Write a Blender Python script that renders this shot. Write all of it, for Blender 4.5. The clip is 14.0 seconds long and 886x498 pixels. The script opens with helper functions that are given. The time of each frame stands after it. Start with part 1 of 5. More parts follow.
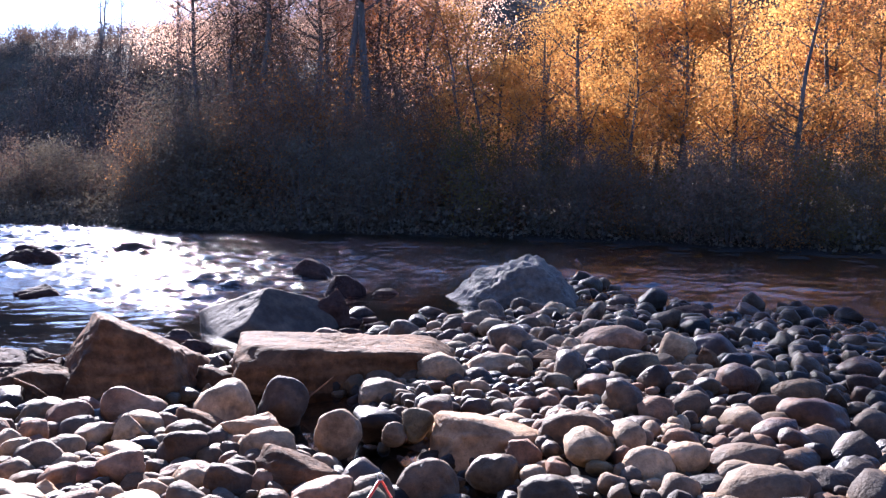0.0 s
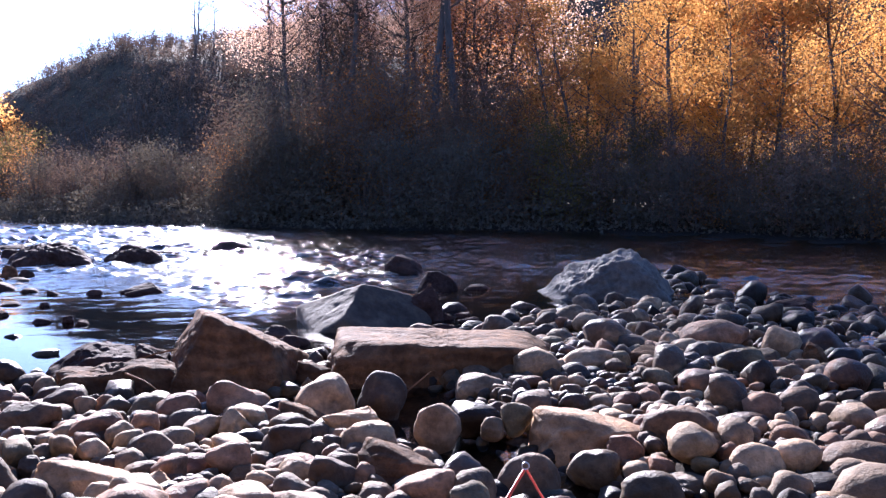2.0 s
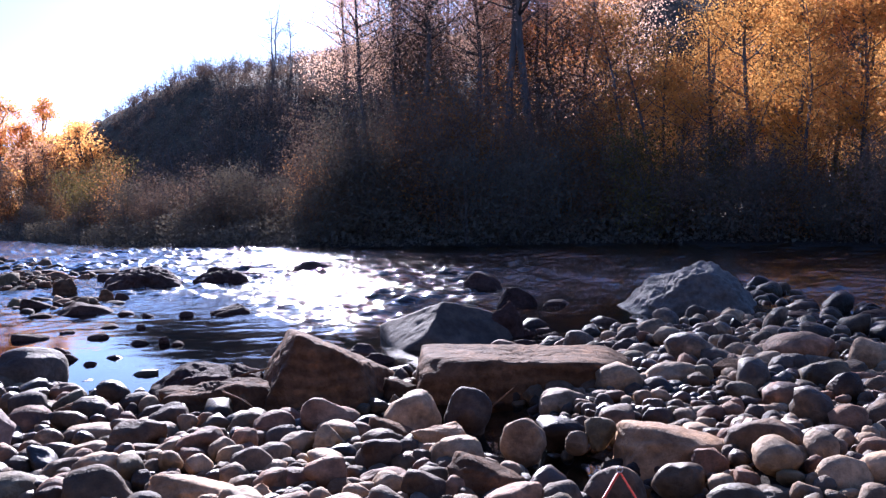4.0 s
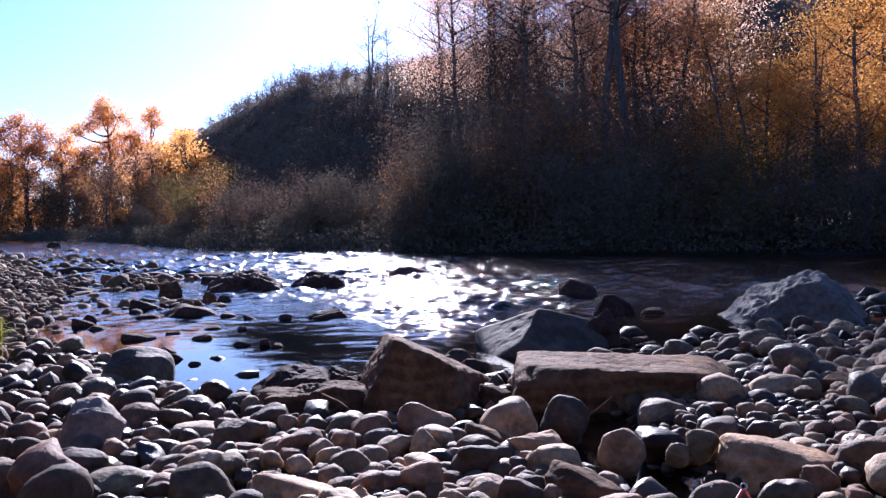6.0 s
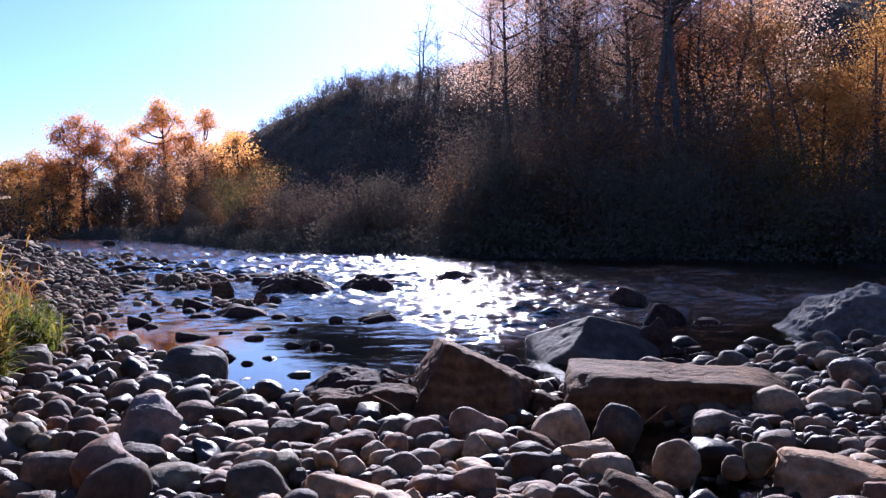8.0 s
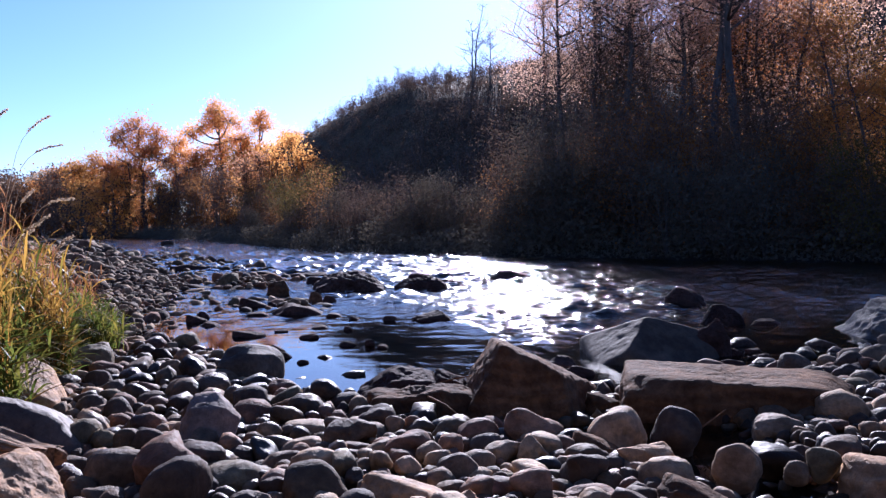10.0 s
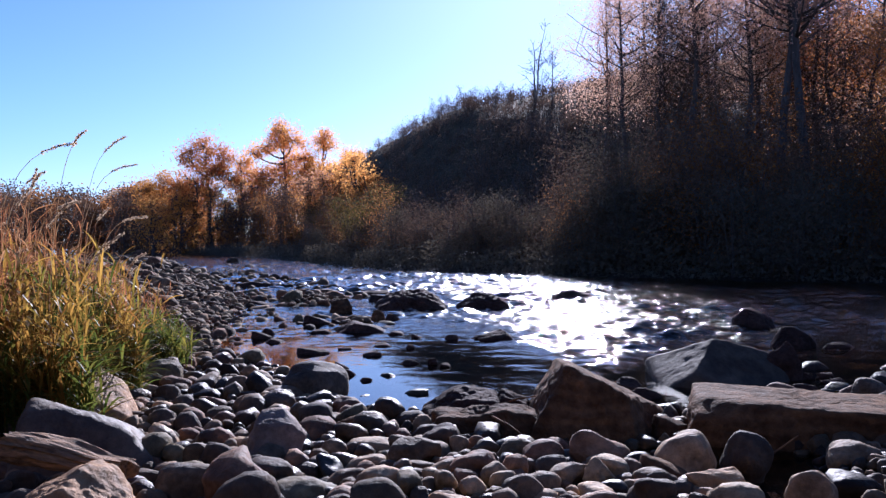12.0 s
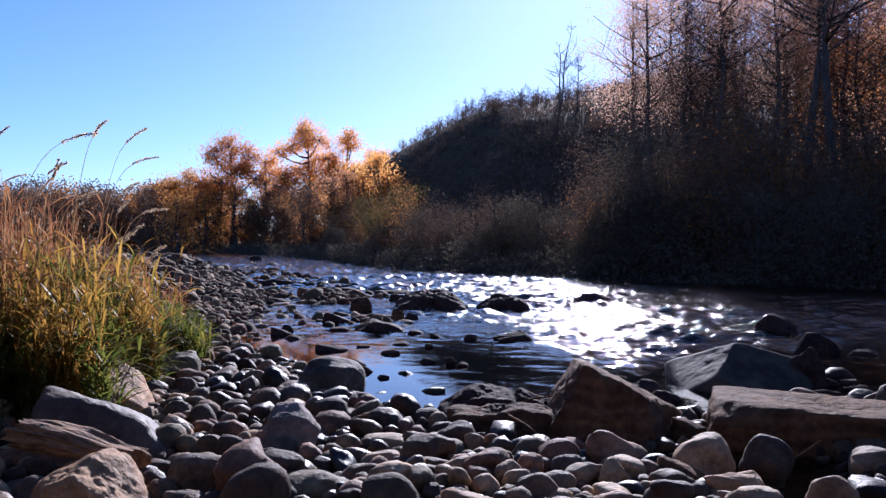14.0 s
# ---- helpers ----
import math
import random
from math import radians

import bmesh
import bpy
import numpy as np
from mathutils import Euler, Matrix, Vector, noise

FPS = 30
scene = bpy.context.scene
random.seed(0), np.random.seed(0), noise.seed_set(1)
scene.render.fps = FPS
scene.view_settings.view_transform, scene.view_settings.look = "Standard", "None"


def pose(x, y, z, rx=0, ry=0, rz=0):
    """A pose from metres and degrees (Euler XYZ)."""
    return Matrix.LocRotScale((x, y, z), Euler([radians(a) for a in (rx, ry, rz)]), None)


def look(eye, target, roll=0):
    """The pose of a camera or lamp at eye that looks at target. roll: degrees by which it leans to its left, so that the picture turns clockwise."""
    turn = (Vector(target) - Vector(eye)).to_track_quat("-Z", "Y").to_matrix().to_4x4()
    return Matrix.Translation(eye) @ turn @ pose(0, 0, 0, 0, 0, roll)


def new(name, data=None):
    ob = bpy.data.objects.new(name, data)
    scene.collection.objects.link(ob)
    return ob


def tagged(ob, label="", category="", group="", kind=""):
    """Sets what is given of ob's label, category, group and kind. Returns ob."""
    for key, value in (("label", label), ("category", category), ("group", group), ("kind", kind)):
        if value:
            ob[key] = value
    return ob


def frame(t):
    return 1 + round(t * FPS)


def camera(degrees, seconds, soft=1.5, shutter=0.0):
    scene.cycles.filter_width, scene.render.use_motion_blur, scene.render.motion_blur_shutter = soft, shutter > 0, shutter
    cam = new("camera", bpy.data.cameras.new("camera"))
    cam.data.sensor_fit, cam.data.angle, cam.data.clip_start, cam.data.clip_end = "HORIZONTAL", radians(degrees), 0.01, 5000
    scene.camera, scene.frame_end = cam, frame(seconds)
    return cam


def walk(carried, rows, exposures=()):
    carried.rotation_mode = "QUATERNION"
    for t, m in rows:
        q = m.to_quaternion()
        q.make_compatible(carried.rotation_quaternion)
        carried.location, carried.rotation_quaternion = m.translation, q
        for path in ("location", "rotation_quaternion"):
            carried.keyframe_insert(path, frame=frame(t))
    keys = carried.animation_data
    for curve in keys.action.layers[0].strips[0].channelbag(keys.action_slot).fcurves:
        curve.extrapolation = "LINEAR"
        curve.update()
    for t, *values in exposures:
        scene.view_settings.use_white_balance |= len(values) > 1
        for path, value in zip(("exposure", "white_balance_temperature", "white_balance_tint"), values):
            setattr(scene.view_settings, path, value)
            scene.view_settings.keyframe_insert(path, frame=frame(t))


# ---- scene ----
# ---- camera and its walk ----
cam = camera(52.0, 14.0, soft=1.3)


def held(t, x, y, z, yaw, pitch, roll):
    """A hand-held pose: yaw to the left of +y, pitch up, roll to the left, in degrees."""
    yw, pt = radians(yaw), radians(pitch)
    ahead = Vector((-math.sin(yw) * math.cos(pt), math.cos(yw) * math.cos(pt), math.sin(pt)))
    return t, look((x, y, z), Vector((x, y, z)) + ahead, roll)


walk(cam, [
    held(0, 0.075, 0.095, 0.961, 2.17, -3.91, 0.35),
    held(0.5, 0.069, 0.097, 0.960, 3.61, -4.11, 0.23),
    held(1, 0.061, 0.097, 0.962, 4.81, -4.05, 0.18),
    held(1.5, 0.047, 0.105, 0.959, 6.23, -4.69, 0.31),
    held(2, 0.041, 0.098, 0.955, 7.69, -4.14, -0.72),
    held(2.2, 0.038, 0.094, 0.984, 8.25, -2.69, -1.19),
    held(4.3, 0.038, -0.024, 0.982, 13.47, -3.09, -2.28),
    held(4.5, 0.037, -0.018, 0.980, 14.22, -2.89, -2.29),
    held(5, 0.032, -0.023, 0.983, 15.71, -2.40, -2.12),
    held(5.5, 0.023, -0.027, 0.990, 17.38, -2.11, -2.10),
    held(6, 0.020, -0.016, 0.983, 18.33, -2.48, -2.11),
    held(6.5, 0.012, -0.020, 0.986, 19.20, -2.25, -2.02),
    held(7, 0.011, -0.020, 0.986, 20.03, -2.12, -2.14),
    held(7.5, 0.004, -0.019, 0.983, 20.60, -1.96, -2.01),
    held(7.7, -0.004, -0.034, 0.985, 20.78, -2.09, -1.54),
    held(9.8, -0.019, -0.036, 0.986, 24.20, -1.23, -1.41),
    held(10, -0.022, -0.034, 0.990, 24.57, -2.06, -1.34),
    held(10.5, -0.027, -0.040, 0.989, 25.56, -1.19, -1.13),
    held(11, -0.029, -0.040, 0.991, 26.66, -1.09, -1.20),
    held(11.5, -0.037, -0.045, 1.004, 28.03, -0.91, -1.44),
    held(12, -0.038, -0.047, 0.993, 28.37, -0.80, -1.10),
    held(12.5, -0.036, -0.045, 0.992, 28.86, -0.90, -1.10),
    held(13, -0.039, -0.042, 0.989, 29.35, -0.60, -1.13),
    held(13.5, -0.041, -0.037, 0.991, 29.83, -0.44, -1.29),
    held(14, -0.039, -0.005, 0.963, 29.79, -0.65, -0.13),
], exposures=[(0.0, 2.85, 4700, 24), (2.2, 2.6, 4650, 25), (4.5, 2.1, 4570, 26), (7.5, 1.7, 4520, 26), (10.0, 1.46, 4480, 25), (14.0, 1.19, 4470, 22)])

# ---- world and sun ----
SUN_AZ, SUN_EL = 20.0, 22.5  # degrees to the left of +y, and above the horizon
world = bpy.data.worlds.new("sky")
scene.world = world
world.use_nodes = True
wt = world.node_tree
sky = wt.nodes.new("ShaderNodeTexSky")
sky.sky_type = "NISHITA"
sky.sun_disc = False
sky.sun_elevation = radians(SUN_EL)
sky.sun_rotation = radians(-SUN_AZ)
sky.altitude = 2000
sky.air_density, sky.dust_density, sky.ozone_density = 1.0, 1.3, 1.4
wt.links.new(sky.outputs[0], wt.nodes["Background"].inputs[0])
wt.nodes["Background"].inputs[1].default_value = 0.044
sun_dir = Vector((-math.sin(radians(SUN_AZ)) * math.cos(radians(SUN_EL)), math.cos(radians(SUN_AZ)) * math.cos(radians(SUN_EL)), math.sin(radians(SUN_EL))))
sun_data = bpy.data.lights.new("sun", "SUN")
sun_data.energy, sun_data.angle, sun_data.color = 5.0, radians(0.53), (1.0, 0.8, 0.55)
sun = new("sun", sun_data)
sun.matrix_world = look(sun_dir * 100, (0, 0, 0))

# ---- materials ----
def nodes_of(name):
    m = bpy.data.materials.new(name)
    m.use_nodes = True
    nt = m.node_tree
    return m, nt, nt.nodes["Principled BSDF"]


def add(nt, kind, **inputs):
    n = nt.nodes.new(kind)
    for key, value in inputs.items():
        sock = n.inputs[key.replace("_", " ")]
        if isinstance(value, bpy.types.NodeSocket):
            nt.links.new(value, sock)
        else:
            sock.default_value = value
    return n


def ramp(nt, fac, stops, interp="LINEAR"):
    n = nt.nodes.new("ShaderNodeValToRGB")
    n.color_ramp.interpolation = interp
    els = n.color_ramp.elements
    while len(els) < len(stops):
        els.new(0.5)
    for e, (p, c) in zip(els, stops):
        e.position, e.color = p, (*c, 1)
    nt.links.new(fac, n.inputs[0])
    return n.outputs[0]


def mixed(nt, fac, a, b, blend="MIX"):
    n = nt.nodes.new("ShaderNodeMix")
    n.data_type, n.blend_type = "RGBA", blend
    for sock, v in ((n.inputs[0], fac), (n.inputs[6], a), (n.inputs[7], b)):
        if isinstance(v, bpy.types.NodeSocket):
            nt.links.new(v, sock)
        else:
            sock.default_value = v if not isinstance(v, tuple) else (*v, 1)
    return n.outputs[2]


def maths(nt, op, a, b=0.0, clamp=False):
    n = nt.nodes.new("ShaderNodeMath")
    n.operation, n.use_clamp = op, clamp
    for sock, v in zip(n.inputs, (a, b)):
        if isinstance(v, bpy.types.NodeSocket):
            nt.links.new(v, sock)
        else:
            sock.default_value = v
    return n.outputs[0]


def noise_tex(nt, vec, scale, detail=4.0, rough=0.55):
    n = add(nt, "ShaderNodeTexNoise", Scale=scale, Detail=detail, Roughness=rough)
    nt.links.new(vec, n.inputs["Vector"])
    return n.outputs["Fac"]


def bumped(nt, bsdf, height, strength, distance):
    b = add(nt, "ShaderNodeBump", Strength=strength, Distance=distance, Height=height)
    nt.links.new(b.outputs[0], bsdf.inputs["Normal"])


def stone_material(name, palette, rough=0.72, island=False, coarse=1.0, bump=0.5, darken=1.0, blotch=0.75, spec=0.17, bands=0.0, damp=0.0):
    """Worn stone: a tone for each stone, blotches, faint bands, grain and small dark pits. damp: how much of it is wet and glossy."""
    m, nt, bsdf = nodes_of(name)
    geo = nt.nodes.new("ShaderNodeNewGeometry")
    rnd = geo.outputs["Random Per Island"] if island else nt.nodes.new("ShaderNodeObjectInfo").outputs["Random"]
    tone = ramp(nt, rnd, [(i / len(palette), tuple(v * darken for v in c)) for i, c in enumerate(palette)], "CONSTANT")
    pos = geo.outputs["Position"]
    big = noise_tex(nt, pos, 7.0 * coarse, 5, 0.58)
    mid = noise_tex(nt, pos, 34.0 * coarse, 6, 0.6)
    fine = noise_tex(nt, pos, 190.0 * coarse, 4, 0.7)
    shade = ramp(nt, big, [(0.32, (1 - blotch * 0.6, 1 - blotch * 0.62, 1 - blotch * 0.62)), (0.5, (0.88,) * 3), (0.68, (1.0 + blotch * 0.42, 1.0 + blotch * 0.4, 1.0 + blotch * 0.36))])
    col = mixed(nt, 1.0, tone, shade, "MULTIPLY")
    grain = ramp(nt, mid, [(0.3, (0.58,) * 3), (0.5, (1.0,) * 3), (0.7, (1.5, 1.45, 1.38))])
    col = mixed(nt, 0.8, col, grain, "MULTIPLY")
    speck = ramp(nt, fine, [(0.34, (0.5,) * 3), (0.45, (1.0,) * 3), (0.62, (1.0,) * 3), (0.72, (1.5,) * 3)])
    col = mixed(nt, 0.6, col, speck, "MULTIPLY")
    if bands:
        vein = add(nt, "ShaderNodeTexWave", Scale=6.0 * coarse, Distortion=5.0, Detail=4.0)
        vein.bands_direction = "Z"
        nt.links.new(pos, vein.inputs["Vector"])
        layer = ramp(nt, vein.outputs["Fac"], [(0.2, (0.72, 0.68, 0.66)), (0.6, (1.0,) * 3), (0.9, (1.25, 1.2, 1.12))])
        col = mixed(nt, bands, col, layer, "MULTIPLY")
    dry_rough = maths(nt, "ADD", maths(nt, "MULTIPLY", mid, 0.36), rough - 0.18)
    if damp:
        film = ramp(nt, noise_tex(nt, pos, 3.3, 4, 0.6), [(0.56 - 0.3 * damp, (0.0,) * 3), (0.62 - 0.3 * damp, (1.0,) * 3)])
        col = mixed(nt, film, col, mixed(nt, 1.0, col, (0.45, 0.43, 0.42), "MULTIPLY"))
        nt.links.new(maths(nt, "SUBTRACT", dry_rough, maths(nt, "MULTIPLY", film, 0.3)), bsdf.inputs["Roughness"])
        nt.links.new(maths(nt, "ADD", maths(nt, "MULTIPLY", film, 0.08), spec), bsdf.inputs["Specular IOR Level"])
    else:
        nt.links.new(dry_rough, bsdf.inputs["Roughness"])
        bsdf.inputs["Specular IOR Level"].default_value = spec
    nt.links.new(col, bsdf.inputs["Base Color"])
    height = maths(nt, "ADD", maths(nt, "ADD", maths(nt, "MULTIPLY", fine, 0.16), maths(nt, "MULTIPLY", mid, 0.8)), maths(nt, "MULTIPLY", big, 1.6))
    bumped(nt, bsdf, height, bump, 0.03)
    return m


PALETTE = [tuple(v * k for v, k in zip(c, (0.93, 0.8, 0.625))) for c in [(0.13, 0.095, 0.07), (0.27, 0.205, 0.15), (0.085, 0.066, 0.056), (0.39, 0.31, 0.225), (0.19, 0.118, 0.087), (0.07, 0.06, 0.056), (0.235, 0.19, 0.145), (0.12, 0.09, 0.062), (0.31, 0.25, 0.18), (0.15, 0.122, 0.098), (0.25, 0.165, 0.12), (0.17, 0.15, 0.105), (0.105, 0.092, 0.085)]]
STONE = stone_material("river stone", PALETTE, rough=0.72, bump=0.46, blotch=0.85, spec=0.15)
STONE_BED = stone_material("river stone bed", PALETTE, rough=0.76, island=True, bump=0.46, blotch=0.85, spec=0.15, damp=0.15)
DAMP = stone_material("damp river stone", PALETTE, bump=0.25, blotch=0.6, darken=0.8, damp=0.75)
WET = stone_material("wet river stone", PALETTE, rough=0.5, darken=0.26, spec=0.12, bump=0.35)
BAR_BED = stone_material("dull stones of the upstream bar", PALETTE, rough=0.8, island=True, darken=0.85, spec=0.05, bump=0.4)
WET_BED = stone_material("wet river stone bed", PALETTE, rough=0.5, island=True, darken=0.32, spec=0.12, bump=0.4)
SANDSTONE = stone_material("rough sandstone", [(0.125, 0.071, 0.037), (0.1, 0.058, 0.032)], rough=0.85, coarse=0.8, bump=0.75, bands=0.6, spec=0.07)
GREY_ROCK = stone_material("grey boulder rock", [(0.1, 0.072, 0.052), (0.09, 0.066, 0.05)], rough=0.66, coarse=0.7, bump=0.35, bands=0.25)
PALE_ROCK = stone_material("pale broken rock", [(0.36, 0.215, 0.105), (0.33, 0.2, 0.1)], rough=0.75, coarse=0.8, bump=0.55, bands=0.4)
MAUVE_ROCK = stone_material("mauve brown angular rock", [(0.26, 0.19, 0.155), (0.22, 0.165, 0.135)], rough=0.75, coarse=0.9, bump=0.5)
LIGHT_ROCK = stone_material("smooth light grey rock", [(0.145, 0.122, 0.098), (0.14, 0.118, 0.096)], rough=0.75, coarse=0.6, bump=0.4)
FACET_ROCK = stone_material("grey rock with clean broken faces", [(0.085, 0.067, 0.051), (0.08, 0.064, 0.049)], rough=0.72, coarse=0.5, bump=0.25, bands=0.3, spec=0.09)
RED_ROCK = stone_material("dark red brown rock", [(0.05, 0.029, 0.023), (0.062, 0.037, 0.029)], rough=0.8, coarse=0.9, bump=0.7, spec=0.05)


def ground_material():
    m, nt, bsdf = nodes_of("gravel and earth")
    geo = nt.nodes.new("ShaderNodeNewGeometry")
    pos = geo.outputs["Position"]
    big = noise_tex(nt, pos, 0.6, 4)
    fine = noise_tex(nt, pos, 30.0, 6, 0.7)
    bed = ramp(nt, fine, [(0.3, (0.008, 0.007, 0.006)), (0.5, (0.024, 0.02, 0.016)), (0.72, (0.07, 0.056, 0.044))])
    earth = ramp(nt, noise_tex(nt, pos, 1.7, 6, 0.7), [(0.3, (0.035, 0.028, 0.02)), (0.5, (0.09, 0.068, 0.04)), (0.7, (0.15, 0.115, 0.06))])
    land = add(nt, "ShaderNodeAttribute")
    land.attribute_name = "land"
    col = mixed(nt, land.outputs["Fac"], bed, earth)
    nt.links.new(mixed(nt, maths(nt, "MULTIPLY", big, 0.5), col, (0.05, 0.04, 0.033)), bsdf.inputs["Base Color"])
    bsdf.inputs["Roughness"].default_value = 0.9
    bsdf.inputs["Specular IOR Level"].default_value = 0.05
    bumped(nt, bsdf, fine, 0.8, 0.03)
    return m


def water_material():
    m, nt, bsdf = nodes_of("river water")
    nt.nodes.remove(bsdf)
    geo = nt.nodes.new("ShaderNodeNewGeometry")
    pos = geo.outputs["Position"]
    stretch = add(nt, "ShaderNodeMapping", Vector=pos)
    stretch.inputs["Rotation"].default_value = (0, 0, radians(25))
    stretch.inputs["Scale"].default_value = (0.7, 1.25, 1.0)
    v = stretch.outputs[0]
    small = maths(nt, "ADD", maths(nt, "MULTIPLY", noise_tex(nt, v, 34.0, 2), 0.12), maths(nt, "ADD", noise_tex(nt, v, 16.0, 2), maths(nt, "MULTIPLY", noise_tex(nt, v, 5.0, 2), 1.5)))
    flow = add(nt, "ShaderNodeAttribute")
    flow.attribute_name = "flow"
    height = maths(nt, "MULTIPLY", small, maths(nt, "ADD", maths(nt, "MULTIPLY", flow.outputs["Fac"], 0.62), 0.002))
    b = add(nt, "ShaderNodeBump", Strength=1.0, Distance=0.03, Height=height)
    gloss = add(nt, "ShaderNodeBsdfGlossy", Roughness=maths(nt, "ADD", maths(nt, "MULTIPLY", flow.outputs["Fac"], 0.075), 0.012), Normal=b.outputs[0])
    gloss.inputs["Color"].default_value = (1, 1, 1, 1)
    clear = nt.nodes.new("ShaderNodeBsdfTransparent")
    clear.inputs["Color"].default_value = (0.5, 0.46, 0.4, 1)
    fres = add(nt, "ShaderNodeFresnel", IOR=1.33, Normal=b.outputs[0])
    mix = nt.nodes.new("ShaderNodeMixShader")
    nt.links.new(fres.outputs[0], mix.inputs[0])
    nt.links.new(clear.outputs[0], mix.inputs[1])
    nt.links.new(gloss.outputs[0], mix.inputs[2])
    nt.links.new(mix.outputs[0], nt.nodes["Material Output"].inputs[0])
    return m


def leaf_material(name, palette, translucent=0.55, rough=0.55, gloss=0.0):
    m, nt, bsdf = nodes_of(name)
    geo = nt.nodes.new("ShaderNodeNewGeometry")
    tone = ramp(nt, geo.outputs["Random Per Island"], [(i / max(1, len(palette) - 1), c) for i, c in enumerate(palette)])
    wide = noise_tex(nt, geo.outputs["Position"], 0.7, 3)
    col = mixed(nt, maths(nt, "MULTIPLY", wide, 0.6), tone, palette[0])
    nt.links.new(col, bsdf.inputs["Base Color"])
    bsdf.inputs["Roughness"].default_value = rough
    bsdf.inputs["Specular IOR Level"].default_value = gloss
    thin = nt.nodes.new("ShaderNodeBsdfTranslucent")
    nt.links.new(col, thin.inputs["Color"])
    mix = nt.nodes.new("ShaderNodeMixShader")
    mix.inputs[0].default_value = translucent
    nt.links.new(bsdf.outputs[0], mix.inputs[1])
    nt.links.new(thin.outputs[0], mix.inputs[2])
    nt.links.new(mix.outputs[0], nt.nodes["Material Output"].inputs[0])
    return m


def bark_material(name, a, b, scale=14.0, along=(1, 1, 0.25)):
    m, nt, bsdf = nodes_of(name)
    geo = nt.nodes.new("ShaderNodeNewGeometry")
    stretch = add(nt, "ShaderNodeMapping", Vector=geo.outputs["Position"])
    stretch.inputs["Scale"].default_value = along
    f = noise_tex(nt, stretch.outputs[0], scale, 5, 0.65)
    nt.links.new(ramp(nt, f, [(0.3, a), (0.7, b)]), bsdf.inputs["Base Color"])
    bsdf.inputs["Roughness"].default_value = 0.85
    bumped(nt, bsdf, f, 0.6, 0.02)
    return m


GROUND = ground_material()
WATER = water_material()
GOLD = leaf_material("golden aspen leaves", [(0.44, 0.2, 0.045), (0.58, 0.31, 0.075), (0.62, 0.37, 0.1), (0.48, 0.24, 0.055)], 0.62)
DUSKY = leaf_material("dusky bronze leaves", [(0.2, 0.11, 0.05), (0.3, 0.17, 0.07), (0.36, 0.22, 0.08), (0.22, 0.13, 0.06)], 0.5)
# the pale pink tone paints in the glare on crowns near the sun
THIN = leaf_material("thin glare-paled leaves", [(0.46, 0.29, 0.2), (0.58, 0.38, 0.26), (0.62, 0.43, 0.3), (0.5, 0.32, 0.22)], 0.8)
RUSTY = leaf_material("rusty brown leaves", [(0.34, 0.18, 0.1), (0.44, 0.24, 0.13), (0.5, 0.3, 0.15), (0.38, 0.2, 0.12)], 0.7)
ORANGE = leaf_material("orange cottonwood leaves", [(0.6, 0.28, 0.07), (0.74, 0.39, 0.1), (0.78, 0.46, 0.13), (0.64, 0.32, 0.08)], 0.78)
AMBER_TREE = leaf_material("amber cottonwood leaves", [(0.42, 0.18, 0.06), (0.54, 0.25, 0.075), (0.6, 0.3, 0.09), (0.45, 0.19, 0.06)], 0.72)
RUSSET = leaf_material("russet brown leaves", [(0.135, 0.094, 0.07), (0.19, 0.128, 0.088), (0.23, 0.152, 0.096), (0.16, 0.112, 0.08)], 0.22)
DULL = leaf_material("dull olive brush leaves", [(0.105, 0.09, 0.068), (0.14, 0.118, 0.082), (0.165, 0.135, 0.09), (0.12, 0.104, 0.074)], 0.2)
AMBER = leaf_material("amber brush leaves", [(0.16, 0.075, 0.03), (0.3, 0.14, 0.045), (0.4, 0.21, 0.07), (0.22, 0.1, 0.04)], 0.6)
YELLOW_GREEN = leaf_material("yellow green brush leaves", [(0.1, 0.08, 0.03), (0.15, 0.115, 0.035), (0.2, 0.15, 0.045)], 0.35)
GRASS = leaf_material("autumn grass blades", [(0.28, 0.13, 0.024), (0.17, 0.15, 0.021), (0.34, 0.2, 0.03), (0.38, 0.25, 0.04), (0.13, 0.14, 0.019), (0.3, 0.14, 0.028)], 0.74, 0.45, 0.2)
GRASS_GREEN = leaf_material("green grass blades", [(0.065, 0.09, 0.014), (0.105, 0.125, 0.018), (0.24, 0.19, 0.028), (0.08, 0.105, 0.016)], 0.7, 0.5, 0.15)
GRASS_RUST = leaf_material("rust dry grass", [(0.26, 0.1, 0.045), (0.38, 0.18, 0.07), (0.45, 0.28, 0.12)], 0.55, 0.5)
STRAW = leaf_material("straw seed heads", [(0.4, 0.3, 0.2), (0.55, 0.44, 0.3), (0.46, 0.34, 0.22)], 0.75, 0.6)
BARK = bark_material("grey brown bark", (0.045, 0.036, 0.03), (0.13, 0.105, 0.085))
# shade is put into the aspens' bark colour, darker than the pale copy below
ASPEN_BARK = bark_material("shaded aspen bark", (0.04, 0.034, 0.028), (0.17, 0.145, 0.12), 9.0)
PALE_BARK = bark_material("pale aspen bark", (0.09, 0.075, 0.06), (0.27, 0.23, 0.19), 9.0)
LOG = bark_material("split grey brown wood", (0.03, 0.017, 0.008), (0.36, 0.19, 0.078), 60.0, (0.06, 1.0, 1.0))
DRIFT = bark_material("weathered driftwood", (0.045, 0.02, 0.008), (0.3, 0.15, 0.06), 26.0)

# ---- the lie of the land ----
def smooth(a, b, v):
    u = np.clip((np.asarray(v, float) - a) / (b - a), 0, 1)
    return u * u * (3 - 2 * u)


